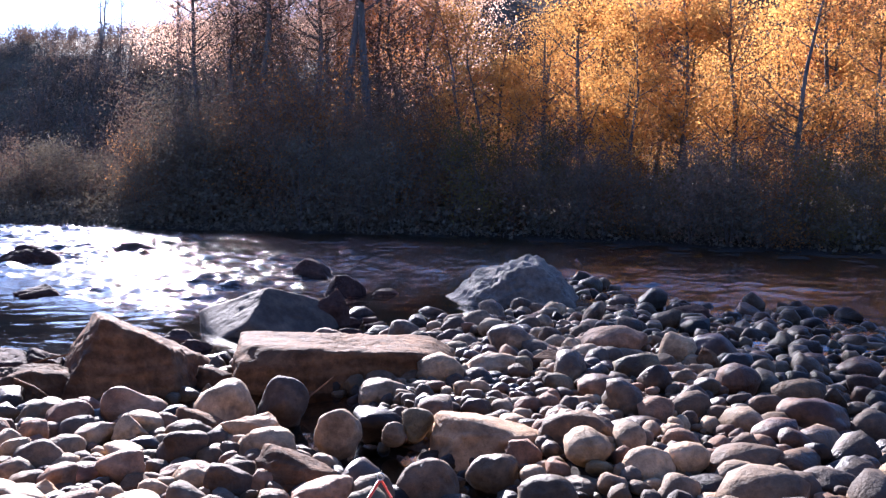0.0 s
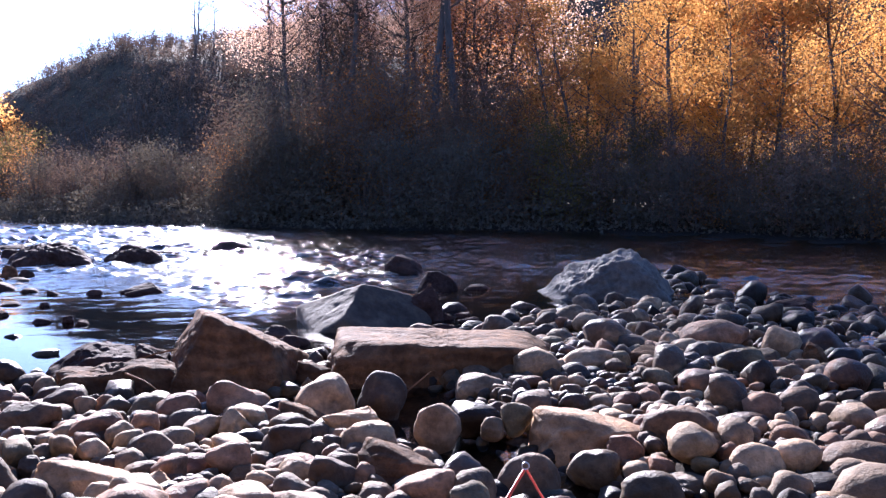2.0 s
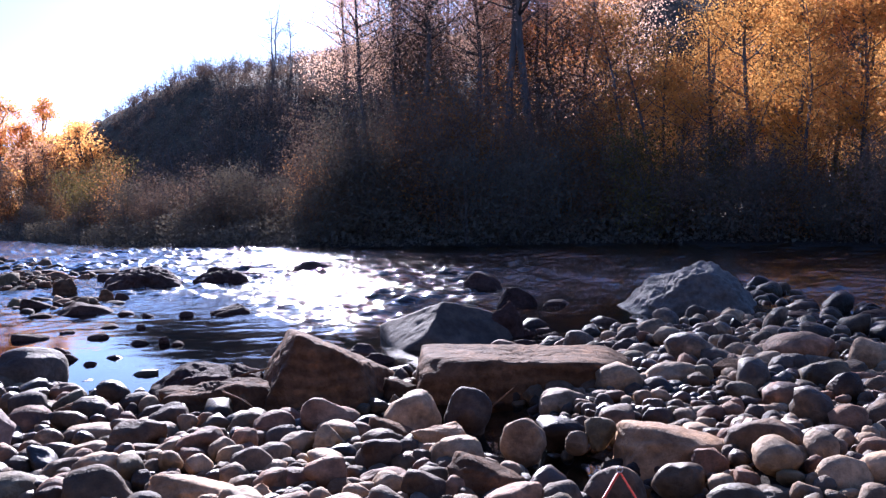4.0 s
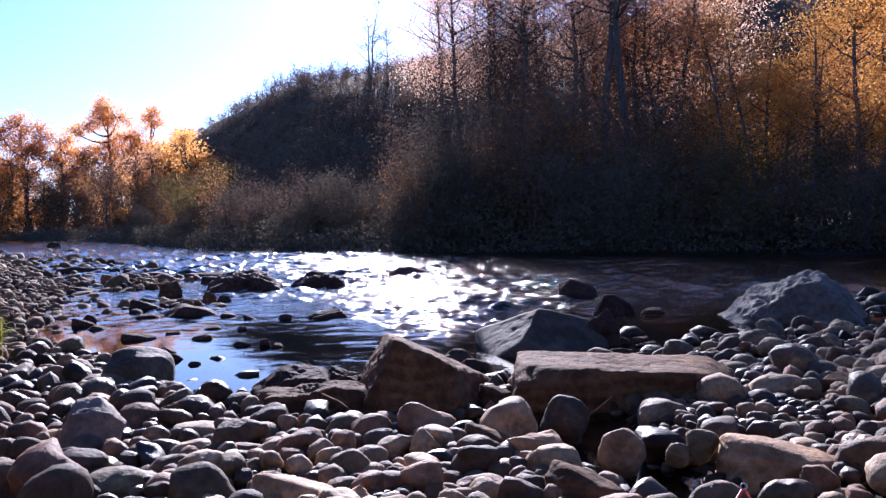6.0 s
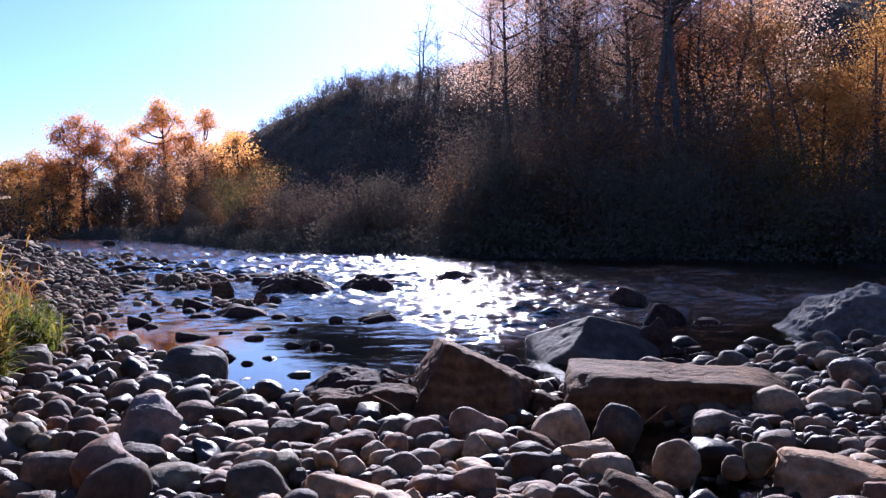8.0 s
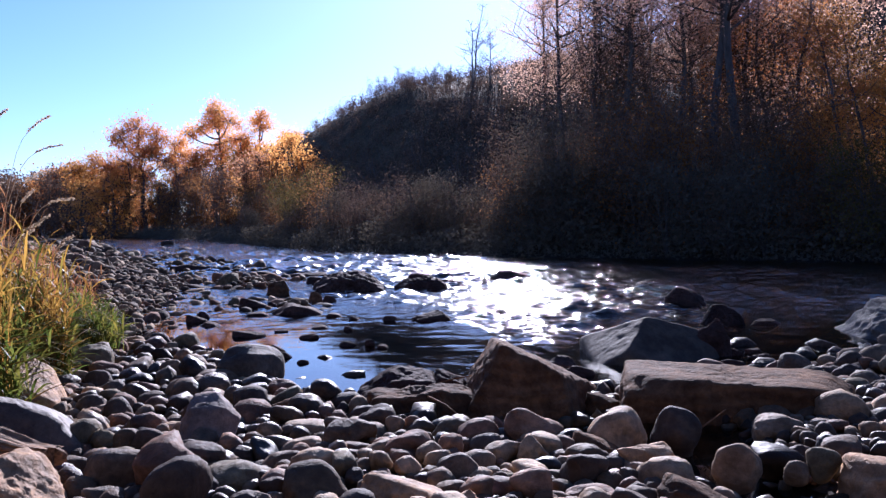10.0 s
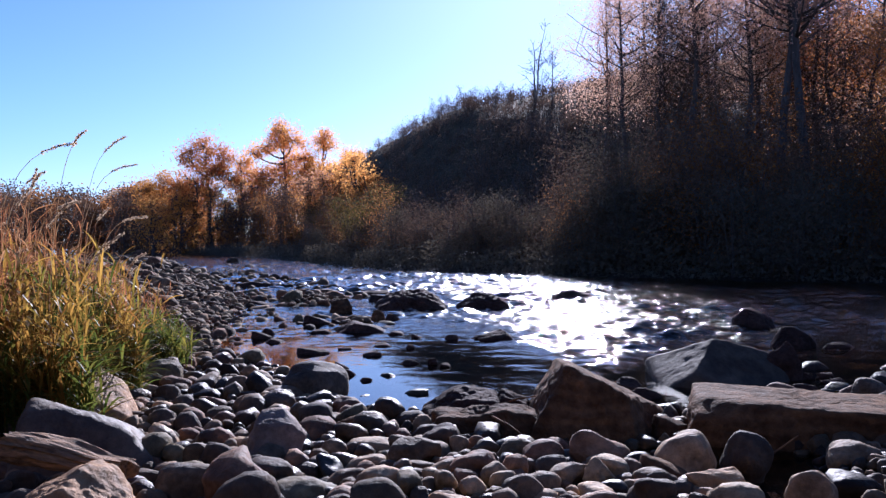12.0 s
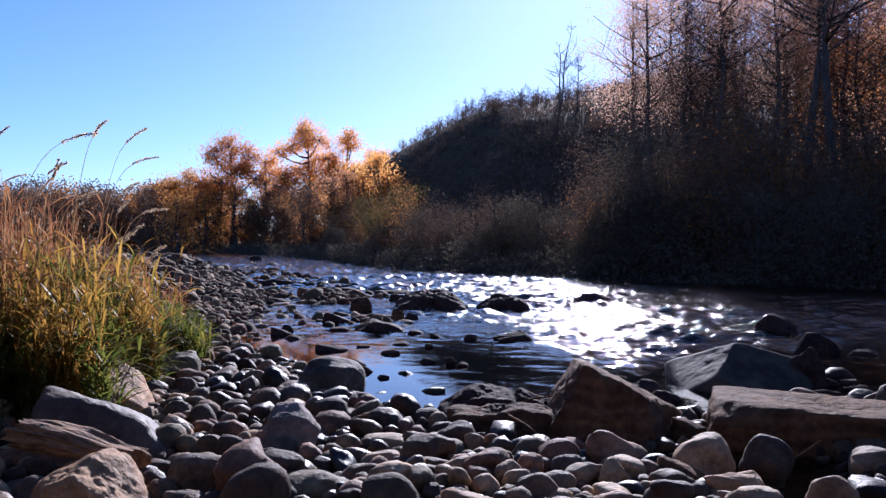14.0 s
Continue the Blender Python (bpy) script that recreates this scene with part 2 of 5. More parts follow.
def shore(x):
    """The near edge of the water."""
    return np.interp(x, [-300, -66, -24, -12, -8, -6, -5, -4, -3.5, -2.8, -2.2, -1.3, -0.5, 0, 0.5, 0.8, 1.15, 1.3, 1.5, 2, 3, 6, 20, 300],
                     [215, 53, 22, 11.8, 7.85, 6.2, 5.62, 4.95, 4.5, 4.08, 4.03, 4.5, 5.3, 6.3, 6.9, 6.8, 5.9, 4.5, 3.5, 3.0, 2.4, 1.4, -3, -60])


def bank(x):
    """The foot of the far bank."""
    return np.interp(x, [-300, -66, -45, -30, -16, -10, -6, -3, 0, 2.6, 4.5, 7, 12, 30, 300],
                     [230, 59, 48, 37, 24.6, 21.3, 19.4, 18.5, 17.7, 16.7, 14.6, 13, 11.5, 9.5, -20])


def crest(az):
    """The skyline of the hill, in degrees above level, by the angle to the left of +y."""
    return np.interp(az, [-180, -40, -25, 0, 10, 16, 20, 24, 27.3, 30, 33, 34.5, 37, 48, 60, 90, 180],
                     [3, 11, 12.5, 12, 10.2, 9.6, 8.9, 8.2, 7.9, 7.4, 6.5, 5.9, 2.8, 0.9, 1.0, 3, 3])


def gravel_bar(x, y):
    """Low bars of gravel that just break the surface upstream."""
    r, az = np.hypot(x, y), np.degrees(np.arctan2(-x, y))
    z = np.full(np.shape(r), -1.0)
    for a0, r0, da, dr in ((42.2, 15.2, 2.6, 1.5), (37.2, 14.6, 2.0, 1.0), (45.5, 12.2, 3.0, 2.4), (46.0, 21.0, 3.0, 4.5), (34.2, 10.2, 0.9, 0.45)):
        d2 = ((az - a0) / da) ** 2 + ((r - r0) / dr) ** 2
        z = np.maximum(z, 0.075 - 0.07 * d2 + 0.02 * np.sin(x * 3.1 + y) * np.sin(y * 2.7))
    return z


def terrain(x, y):
    x, y = np.asarray(x, float), np.asarray(y, float)
    ys, yb = shore(x), bank(x)
    wob = 0.03 * np.sin(5.1 * x + 1.3 * y) * np.sin(4.3 * y - 0.7 * x)
    near = 0.015 + 0.014 * np.clip(ys - y, 0, 5) + 0.6 * wob
    # a wet hollow among the stones, from the slab towards the camera
    hx = np.interp(y, [2.2, 2.6, 3.0, 3.5, 4.1], [0.35, 0.22, -0.12, -0.6, -0.75])
    near = near - 0.11 * np.exp(-((x - hx) / 0.32) ** 2) * smooth(4.6, 4.0, y) * smooth(1.6, 2.4, y)
    near = near - 0.07 * np.exp(-((x + 1.3) / 0.4) ** 2 - ((y - 3.85) / 0.25) ** 2)
    left = -0.77 * (x + 3.35) - 0.64 * (y - 2.75)
    near = near + 0.28 * smooth(0, 2.2, left) * smooth(9.5, 6.0, np.hypot(x, y))
    near = near + 6.5 * smooth(-1.6, -9.5, y + 0.25 * x)  # unseen high bank behind, added to block sky light on the stones' fronts
    depth = np.minimum(y - ys, (yb - y) * 0.8)
    steep = 0.05 - 0.041 * smooth(0.5, 1.1, x)  # shallow over the stones downstream
    bed = 0.015 - steep * np.clip(depth, 0, 5.5) - steep * smooth(0, 0.4, depth) + wob * 0.5
    bed = np.maximum(bed, gravel_bar(x, y))
    db = (y - yb) * 0.8
    r, az = np.hypot(x, y), np.degrees(np.arctan2(-x, y))
    far = 0.015 + 0.3 * smooth(0, 2.0, db) + 0.02 * np.clip(db, 0, 40)
    rise = smooth(24, 60, r) * smooth(1.5, 13, db)
    rise = rise * (1 - 0.9 * smooth(66, 84, r) * smooth(24, 31, az))  # the hill falls away unseen behind its end, opening sunlight to the cottonwoods
    far = far + 60 * np.tan(np.radians(crest(az))) * rise * (1 + 0.02 * np.sin(az * 0.31) + 0.012 * np.sin(az * 0.83))
    far = far + 0.12 * np.sin(x * 0.9 + 2 * np.sin(y * 0.5)) * smooth(1, 4, db)
    return np.where(y < ys, near, np.where(y < yb, bed, far))


def mesh_from(name, verts, faces, smooth_shade=True):
    me = bpy.data.meshes.new(name)
    me.from_pydata(verts, [], faces)
    if smooth_shade:
        me.polygons.foreach_set("use_smooth", np.ones(len(me.polygons), bool))
    me.update()
    return me


def polar_sheet(name, radii, angles, height, closed):
    rr, aa = np.meshgrid(radii, angles, indexing="ij")
    x, y = -rr * np.sin(np.radians(aa)), rr * np.cos(np.radians(aa))
    z = height(x, y)
    n, k = rr.shape
    i, j = np.meshgrid(np.arange(n - 1), np.arange(k if closed else k - 1), indexing="ij")
    j2 = (j + 1) % k
    faces = np.stack([i * k + j, (i + 1) * k + j, (i + 1) * k + j2, i * k + j2], -1).reshape(-1, 4)
    verts = np.stack([x, y, z], -1).reshape(-1, 3)
    return mesh_from(name, verts.tolist(), faces.tolist()), verts


def number_on(me, name, values):
    at = me.attributes.new(name, "FLOAT", "POINT")
    at.data.foreach_set("value", np.asarray(values, np.float32))


radii = np.concatenate([[0.02], np.geomspace(0.5, 2600, 185)])
front = np.linspace(-50, 75, 330)
rest = np.linspace(75, 310, 110)[1:-1]
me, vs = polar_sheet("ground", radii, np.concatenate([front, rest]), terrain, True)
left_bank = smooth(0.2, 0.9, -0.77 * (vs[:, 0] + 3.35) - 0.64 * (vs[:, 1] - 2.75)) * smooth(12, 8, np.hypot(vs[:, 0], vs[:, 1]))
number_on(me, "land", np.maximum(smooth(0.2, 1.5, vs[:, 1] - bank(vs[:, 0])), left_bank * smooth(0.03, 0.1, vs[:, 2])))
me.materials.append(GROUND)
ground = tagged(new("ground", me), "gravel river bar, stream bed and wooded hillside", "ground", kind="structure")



def current(x, y):
    """How lively the water is, from the still pool to the riffle."""
    off = y - shore(x)
    return (0.035 + 0.065 * smooth(-3.2, -2.0, x) + 0.14 * smooth(-3.7, -5.6, x)) * smooth(0.3, 1.6, off) + 0.95 * smooth(0.0, 3.0, off - 1.1 - 0.8 * smooth(-7.5, -5.0, x) * smooth(0.5, -2.0, x)) * (0.42 + 0.58 * smooth(1.5, -2.5, x))


def ripples(x, y):
    """The height of the water: many small waves that run down the river."""
    wave = np.random.default_rng(2)
    z = np.zeros_like(x)
    for _ in range(80):
        length = 0.13 * (0.75 / 0.13) ** wave.uniform(0, 1)
        a = radians(250) + wave.normal(0, 1.1)
        k = 2 * np.pi / length
        z += 0.055 / k * np.sin(k * (x * np.cos(a) + y * np.sin(a)) + wave.uniform(0, 6.28))
    patch = 0.7 + 0.45 * np.sin(1.1 * x + 0.6 * y) * np.sin(0.8 * y - 0.5 * x + 1)
    return z * patch * (1 + 0.55 * smooth(-7, -11, x)) * current(x, y) * smooth(90, 45, np.hypot(x, y))


rings = np.concatenate([np.geomspace(1.5, 6, 60, endpoint=False), np.geomspace(6, 24, 350, endpoint=False), np.geomspace(24, 60, 60, endpoint=False), np.geomspace(60, 320, 30)])
fan = np.concatenate([np.linspace(-80, -36, 30, endpoint=False), np.linspace(-36, 6, 80, endpoint=False), np.linspace(6, 40, 270, endpoint=False), np.linspace(40, 52, 50, endpoint=False), np.linspace(52, 56, 10, endpoint=False), np.linspace(56, 80, 20)])
me, vs = polar_sheet("water", rings, fan, ripples, False)
flow = current(vs[:, 0], vs[:, 1])
number_on(me, "flow", flow)
me.materials.append(WATER)
water = tagged(new("water", me), "clear shallow river water, still in the pool and rippled beyond", "water", kind="structure")

# ---- helpers for things ----
def part(name, me, material, parent, label=""):
    """One mesh as a part of a thing."""
    if isinstance(me, bmesh.types.BMesh):
        data = bpy.data.meshes.new(name)
        me.to_mesh(data)
        me.free()
        data.polygons.foreach_set("use_smooth", np.ones(len(data.polygons), bool))
        me = data
    if not me.materials:
        me.materials.append(material)
    ob = new(name, me)
    ob.parent = parent
    return tagged(ob, label)


def base(name, x, y, z, label, category, group=""):
    ob = new(name)
    ob.empty_display_size = 0.2
    ob.matrix_basis = pose(x, y, z)
    return tagged(ob, label, category, group)


def ground_at(x, y):
    return float(terrain(x, y))


# ---- stones ----
def icosphere(level):
    bm = bmesh.new()
    bmesh.ops.create_icosphere(bm, subdivisions=level, radius=1.0)
    bm.verts.ensure_lookup_table()
    v = np.array([p.co[:] for p in bm.verts])
    f = np.array([[p.index for p in t.verts] for t in bm.faces])
    bm.free()
    return v, f


ICO = {n: icosphere(n) for n in (1, 2, 3, 4, 6)}


def stone_form(level, rng, boxy=0.8, lumps=0.16, cuts=2, rough=0.0, flat=0.5):
    """The points of a worn stone, one unit across each way."""
    v = ICO[level][0].copy()
    v = np.sign(v) * np.abs(v) ** boxy
    shift = rng.uniform(-50, 50, 3)
    v *= np.array([1 + lumps * 2 * noise.noise(Vector(p * 0.9 + shift)) + lumps * 0.5 * noise.noise(Vector(p * 2.2 + shift)) for p in v])[:, None]
    for _ in range(cuts):
        n = rng.normal(size=3)
        n[2] = abs(n[2]) * 0.7
        n /= np.linalg.norm(n)
        over = np.clip(v @ n - rng.uniform(0.6, 0.85), 0, None)
        v -= over[:, None] * n * flat
    if rough:
        v *= np.array([1 + rough * noise.fractal(Vector(p * 3.1 + shift), 0.9, 2.1, 4) for p in v])[:, None]
    lo, hi = v.min(0), v.max(0)
    return (v - (lo + hi) / 2) / (hi - lo)


rng = np.random.default_rng(7)
ROUND = [mesh_from("stone", stone_form(4, rng, rng.uniform(0.76, 1.04), 0.17, rng.integers(1, 4), 0.012, 0.42), ICO[4][1].tolist()) for _ in range(14)]
ANGULAR = [mesh_from("stone", stone_form(4, rng, 0.8, 0.25, 8, 0.1, 0.9), ICO[4][1].tolist()) for _ in range(6)]
PIECE = [mesh_from("cobble", stone_form(3, rng, 0.8, 0.3, 8, 0.09, 0.88) if k % 4 == 3 else stone_form(3, rng, rng.uniform(0.74, 1.05), 0.19, rng.integers(0, 4), 0, 0.45), ICO[3][1].tolist()) for k in range(20)]
WET_ROUND = [m.copy() for m in ROUND]
PIECE_WET = [m.copy() for m in PIECE]
DARK = [m.copy() for m in ANGULAR]
PALE = [m.copy() for m in ANGULAR]
TAN = [m.copy() for m in ANGULAR]
DAMP_ROUND = [m.copy() for m in ROUND]
PIECE_DAMP = [m.copy() for m in PIECE]
for group, mat_ in ((ROUND, STONE), (ANGULAR, SANDSTONE), (PIECE, STONE), (PIECE_WET, WET), (WET_ROUND, WET), (DARK, RED_ROCK), (PALE, MAUVE_ROCK), (TAN, PALE_ROCK), (DAMP_ROUND, DAMP), (PIECE_DAMP, DAMP)):
    for m in group:
        m.materials.append(mat_)

SMALL = {}
for big_ones, lite in ((ROUND, PIECE), (WET_ROUND, PIECE_WET), (DAMP_ROUND, PIECE_DAMP)):
    for k, m in enumerate(big_ones):
        SMALL[m] = lite[k]  # lighter meshes for the small stones

taken = []  # x, y and half width of every stone so far


def river_stone(x, y, w, d, top, kind, in_water=False):
    """A stone that is worth naming: its middle, width, depth, the height of its top and its kind."""
    g = min(ground_at(x, y), 0.05)
    g = -0.02 if in_water else g
    h = max(top - g + 0.03, 0.5 * w if kind in "rapt" else 0.3 * w, 0.05)
    h = min(h, 1.1 * w) if kind != "f" else min(h, 0.6 * w)
    if in_water:
        top = top * 0.62 if w < 0.3 else top
        h = max(2.1 * top, 0.45 * w)
    if kind == "a":
        me, label = ANGULAR[rng.integers(len(ANGULAR))], "rough angular sandstone block among river cobbles"
    elif kind == "t":
        me, label = TAN[rng.integers(len(TAN))], "tan flat-topped angular rock among the cobbles"
    elif kind == "p":
        me, label = PALE[rng.integers(len(PALE))], "pale broken angular rock among the cobbles"
    elif in_water:
        me, label = DARK[rng.integers(len(DARK))], "dark rough rock standing in the river"
    elif kind == "w":
        me, label = WET_ROUND[rng.integers(len(ROUND))], "dark stone toned for wetness and for shade"
    elif kind in "rf" and (x > 1.0 and y > 3.4):
        me, label = DAMP_ROUND[rng.integers(len(ROUND))], "damp dark rounded stone at the water's edge"
    elif kind == "f":
        me, label = ROUND[rng.integers(len(ROUND))], "flat smooth river stone lying on the gravel bar"
    else:
        me, label = ROUND[rng.integers(len(ROUND))], "large smooth rounded grey-brown river stone, dry"
    ob = new("river_stone", SMALL[me] if w < 0.17 and me in SMALL else me)
    yaw = math.degrees(math.atan2(-x, y))
    ob.matrix_basis = pose(x, y, top - h / 2, rng.uniform(-7, 7), rng.uniform(-9, 9), yaw + rng.uniform(-14, 14)) @ Matrix.Diagonal((w, d, h, 1))
    taken.append((x, y, 0.46 * w, 0.46 * d))
    return tagged(ob, label, "stone", "stones in the water" if in_water else "large stones of the river bar")


def boulder(x, y, z, turn, planes, material, label, seed, rough=0.012, crisp=20, ledge=0.0):
    """A boulder hewn by planes: each is a direction (to the right, away, up) and its distance in metres from the heart of the rock."""
    local = np.random.default_rng(seed)
    way = ICO[6][0]
    shift = Vector(local.uniform(-50, 50, 3))
    reach = np.zeros(len(way))
    for nx, ny, nz, dist in planes:
        n = np.array([nx, ny, nz], float) / math.sqrt(nx * nx + ny * ny + nz * nz)
        reach += np.clip(way @ n / dist, 0, None) ** crisp
    v = way * (reach ** (-1 / crisp))[:, None]
    out = []
    for p in v:
        q = Vector(p)
        chip = noise.noise(q * 7.0 + shift)
        out.append(rough * (1.6 * noise.noise(q * 3.0 + shift) + 0.8 * noise.fractal(q * 11.0 + shift, 0.85, 2.1, 5) - 1.6 * max(0.0, chip - 0.25)) + ledge * abs(noise.noise(Vector((q.x * 3, q.y * 3, q.z * 26)) + shift)))
    v = v + way * np.array(out)[:, None]
    me = mesh_from("boulder", v.tolist(), ICO[6][1].tolist())
    me.materials.append(material)
    ob = new("boulder", me)
    ob.matrix_basis = pose(x, y, z, 0, 0, turn)
    half = np.abs(v).max(0)
    taken.append((x, y, 0.86 * half[0], 0.86 * half[1]))
    return tagged(ob, label, "boulder")


boulder(-1.53, 4.33, 0.03, 19.4, [(-0.877, -0.1, 0.47, 0.31), (0.44, 0.1, 0.89, 0.21), (0.06, -1, 0.22, 0.28), (0.9, -0.25, 0.25, 0.24), (0.3, -0.8, 0.5, 0.34), (0, 1, 0.2, 0.36), (0, 0, -1, 0.2)],
        SANDSTONE, "wedge-shaped brown sandstone boulder at the pool's edge", 3, 0.016, 26, 0.012)
boulder(-0.62, 4.6, 0.03, 8, [(0.035, 0.03, 1, 0.153), (0, -1, 0.03, 0.35), (-1, -0.12, 0.12, 0.51), (-0.6, -0.2, 0.75, 0.43), (0.45, 0, 0.89, 0.33), (1, -0.2, 0.2, 0.57), (0.5, -0.85, 0.1, 0.5), (-0.1, -0.5, 0.86, 0.305), (0, 1, 0.05, 0.33), (0, 0, -1, 0.2)],
        SANDSTONE, "long flat-topped sandstone slab lying on the bar", 4, 0.018, 26, 0.014)
boulder(-1.27, 6.15, 0.0, 11.7, [(-0.5, -0.3, 0.82, 0.275), (0.45, -0.55, 0.7, 0.19), (0, 0.5, 0.86, 0.225), (0.9, -0.3, 0.3, 0.36), (-0.95, -0.2, -0.1, 0.46), (0, -1, 0, 0.37), (0.6, 0.1, 0.8, 0.33), (0, 1, 0, 0.36), (0, 0, -1, 0.25)],
        FACET_ROCK, "grey boulder with pale broken faces in the shallows", 5, 0.006, 30)
boulder(0.4, 7.68, -0.03, -3, [(-0.25, -0.1, 0.96, 0.325), (-0.6, -0.2, 0.78, 0.33), (0.78, -0.1, 0.62, 0.4), (0.05, -0.85, 0.5, 0.34), (-0.4, -0.75, 0.5, 0.4), (0.5, -0.7, 0.45, 0.42), (0, 1, 0.3, 0.4), (0, 0, -1, 0.3)],
        LIGHT_ROCK, "large pale grey boulder at the river's edge", 6, 0.038, 26)
for bx, by, bz, wide, high, seed in ((-6.45, 10.85, -0.02, 0.5, 0.24, 12), (-5.5, 11.2, -0.02, 0.36, 0.18, 13)):
    boulder(bx, by, bz, 30, [(0.1, -0.2, 1, high), (0.55, -0.1, 0.8, high * 1.3), (-0.5, -0.2, 0.8, high * 1.25), (0, -0.9, 0.4, wide * 0.6), (0, 1, 0.3, wide * 0.6), (1, 0, 0.1, wide), (-1, 0, 0.1, wide), (0, 0, -1, 0.3)],
            RED_ROCK, "dark low boulder breaking the river's surface", seed, 0.035, 10)
boulder(-2.23, 4.2, 0.0, 28, [(-0.5, -0.1, 0.86, 0.165), (0.14, -0.08, 0.98, 0.165), (0.95, -0.1, 0.3, 0.21), (0.05, -0.93, 0.35, 0.15), (-0.95, 0, 0.2, 0.23), (0, 1, 0.2, 0.17), (0, 0, -1, 0.12)],
        RED_ROCK, "dark red-brown rock at the pool's edge", 14, 0.02, 22, 0.008)
boulder(-2.03, 4.4, 0.0, 24, [(0.3, -0.1, 0.94, 0.13), (-0.3, -0.2, 0.9, 0.15), (0.9, -0.2, 0.3, 0.11), (0.1, -0.95, 0.3, 0.1), (-0.95, 0, 0.2, 0.11), (0, 1, 0.2, 0.12), (0, 0, -1, 0.1)],
        RED_ROCK, "small dark broken rock beside the pool", 15, 0.025, 22)
boulder(-2.01, 4.0, 0.035, 26, [(-0.04, -0.06, 1, 0.1), (0.35, -0.1, 0.93, 0.15), (0.9, -0.25, 0.3, 0.25), (0.05, -0.97, 0.2, 0.13), (-0.93, -0.1, 0.3, 0.26), (0, 1, 0.2, 0.12), (0, 0, -1, 0.1)],
        SANDSTONE, "low broken brown rock at the pool's edge", 16, 0.025, 22, 0.01)
boulder(-3.2, 2.54, 0.16, 52, [(0.37, 0.12, 0.92, 0.14), (0.05, -0.93, 0.4, 0.14), (-0.95, 0, 0.3, 0.23), (0.8, -0.1, 0.55, 0.215), (0.2, -0.5, 0.85, 0.16), (0, 1, 0.2, 0.15), (0, 0, -1, 0.25)],
        GREY_ROCK, "long smooth grey boulder beside the grass", 8, 0.01, 9)
boulder(-2.53, 1.98, 0.09, 50, [(0.5, -0.3, 0.8, 0.125), (-0.4, 0.1, 0.9, 0.125), (-0.2, -0.95, 0.25, 0.15), (0.85, 0, 0.4, 0.18), (-0.9, -0.1, 0.3, 0.15), (0, 1, 0.2, 0.16), (0, 0, -1, 0.2)],
        PALE_ROCK, "tan angular broken boulder on the bar", 9, 0.018, 24, 0.008)
boulder(-3.89, 3.19, 0.12, 49, [(0.5, -0.35, 0.78, 0.15), (-0.4, -0.1, 0.9, 0.16), (0.1, -0.95, 0.3, 0.18), (0.9, -0.1, 0.3, 0.21), (-0.9, 0, 0.3, 0.19), (0, 1, 0.2, 0.18), (0, 0, -1, 0.25)],
        PALE_ROCK, "pale smooth-faced rock at the foot of the grass", 10, 0.008, 16)

river_stone(-0.95, 3.71, 0.25, 0.20, 0.17, "r")
river_stone(-0.70, 3.68, 0.21, 0.17, 0.20, "r")
river_stone(-0.98, 3.49, 0.22, 0.17, 0.11, "a")
river_stone(-0.75, 3.37, 0.26, 0.2, 0.13, "t")
river_stone(-0.41, 3.24, 0.17, 0.13, 0.18, "r")
river_stone(-0.48, 2.84, 0.28, 0.21, 0.15, "a")
river_stone(-0.82, 2.84, 0.21, 0.16, 0.10, "r")
river_stone(-1.14, 2.83, 0.20, 0.16, 0.10, "r")
river_stone(-1.36, 2.96, 0.19, 0.15, 0.13, "r")
river_stone(-1.63, 3.12, 0.20, 0.16, 0.15, "r")
river_stone(-1.61, 3.53, 0.21, 0.17, 0.12, "r")
river_stone(-1.47, 3.61, 0.16, 0.12, 0.12, "r")
river_stone(-1.40, 3.35, 0.15, 0.12, 0.11, "r")
river_stone(-1.52, 3.32, 0.16, 0.13, 0.09, "r")
river_stone(-2.03, 3.59, 0.20, 0.16, 0.13, "r")
river_stone(-1.27, 2.74, 0.15, 0.12, 0.10, "r")
river_stone(-1.86, 3.59, 0.10, 0.08, 0.10, "r")
river_stone(-0.69, 2.92, 0.08, 0.07, 0.10, "r")
river_stone(-0.62, 3.28, 0.09, 0.07, 0.08, "f")
river_stone(-0.80, 2.60, 0.09, 0.07, 0.09, "r")
river_stone(-0.94, 2.60, 0.13, 0.10, 0.09, "r")
river_stone(-1.39, 2.62, 0.32, 0.24, 0.14, "t")
river_stone(-1.17, 2.58, 0.15, 0.12, 0.12, "t")
river_stone(-0.93, 2.69, 0.13, 0.10, 0.10, "a")
river_stone(0.12, 3.28, 0.43, 0.33, 0.17, "t")
river_stone(0.43, 3.25, 0.27, 0.22, 0.19, "r")
river_stone(0.14, 4.52, 0.29, 0.23, 0.15, "r")
river_stone(0.30, 5.16, 0.22, 0.18, 0.15, "r")
river_stone(0.84, 5.19, 0.38, 0.31, 0.19, "f")
river_stone(0.66, 4.87, 0.18, 0.14, 0.14, "r")
river_stone(0.85, 4.61, 0.19, 0.15, 0.11, "r")
river_stone(1.06, 4.37, 0.25, 0.20, 0.10, "f")
river_stone(0.97, 3.81, 0.14, 0.12, 0.16, "r")
river_stone(1.38, 3.61, 0.27, 0.21, 0.16, "r")
river_stone(0.94, 2.99, 0.31, 0.25, 0.15, "r")
river_stone(0.61, 2.90, 0.19, 0.15, 0.16, "r")
river_stone(0.40, 2.83, 0.19, 0.15, 0.08, "w")
river_stone(1.13, 2.81, 0.20, 0.16, 0.13, "r")
river_stone(0.77, 2.80, 0.19, 0.15, 0.10, "w")
river_stone(-0.07, 2.79, 0.19, 0.15, 0.14, "r")
river_stone(0.13, 2.95, 0.17, 0.14, 0.11, "w")
river_stone(-0.34, 4.01, 0.21, 0.17, 0.12, "r")
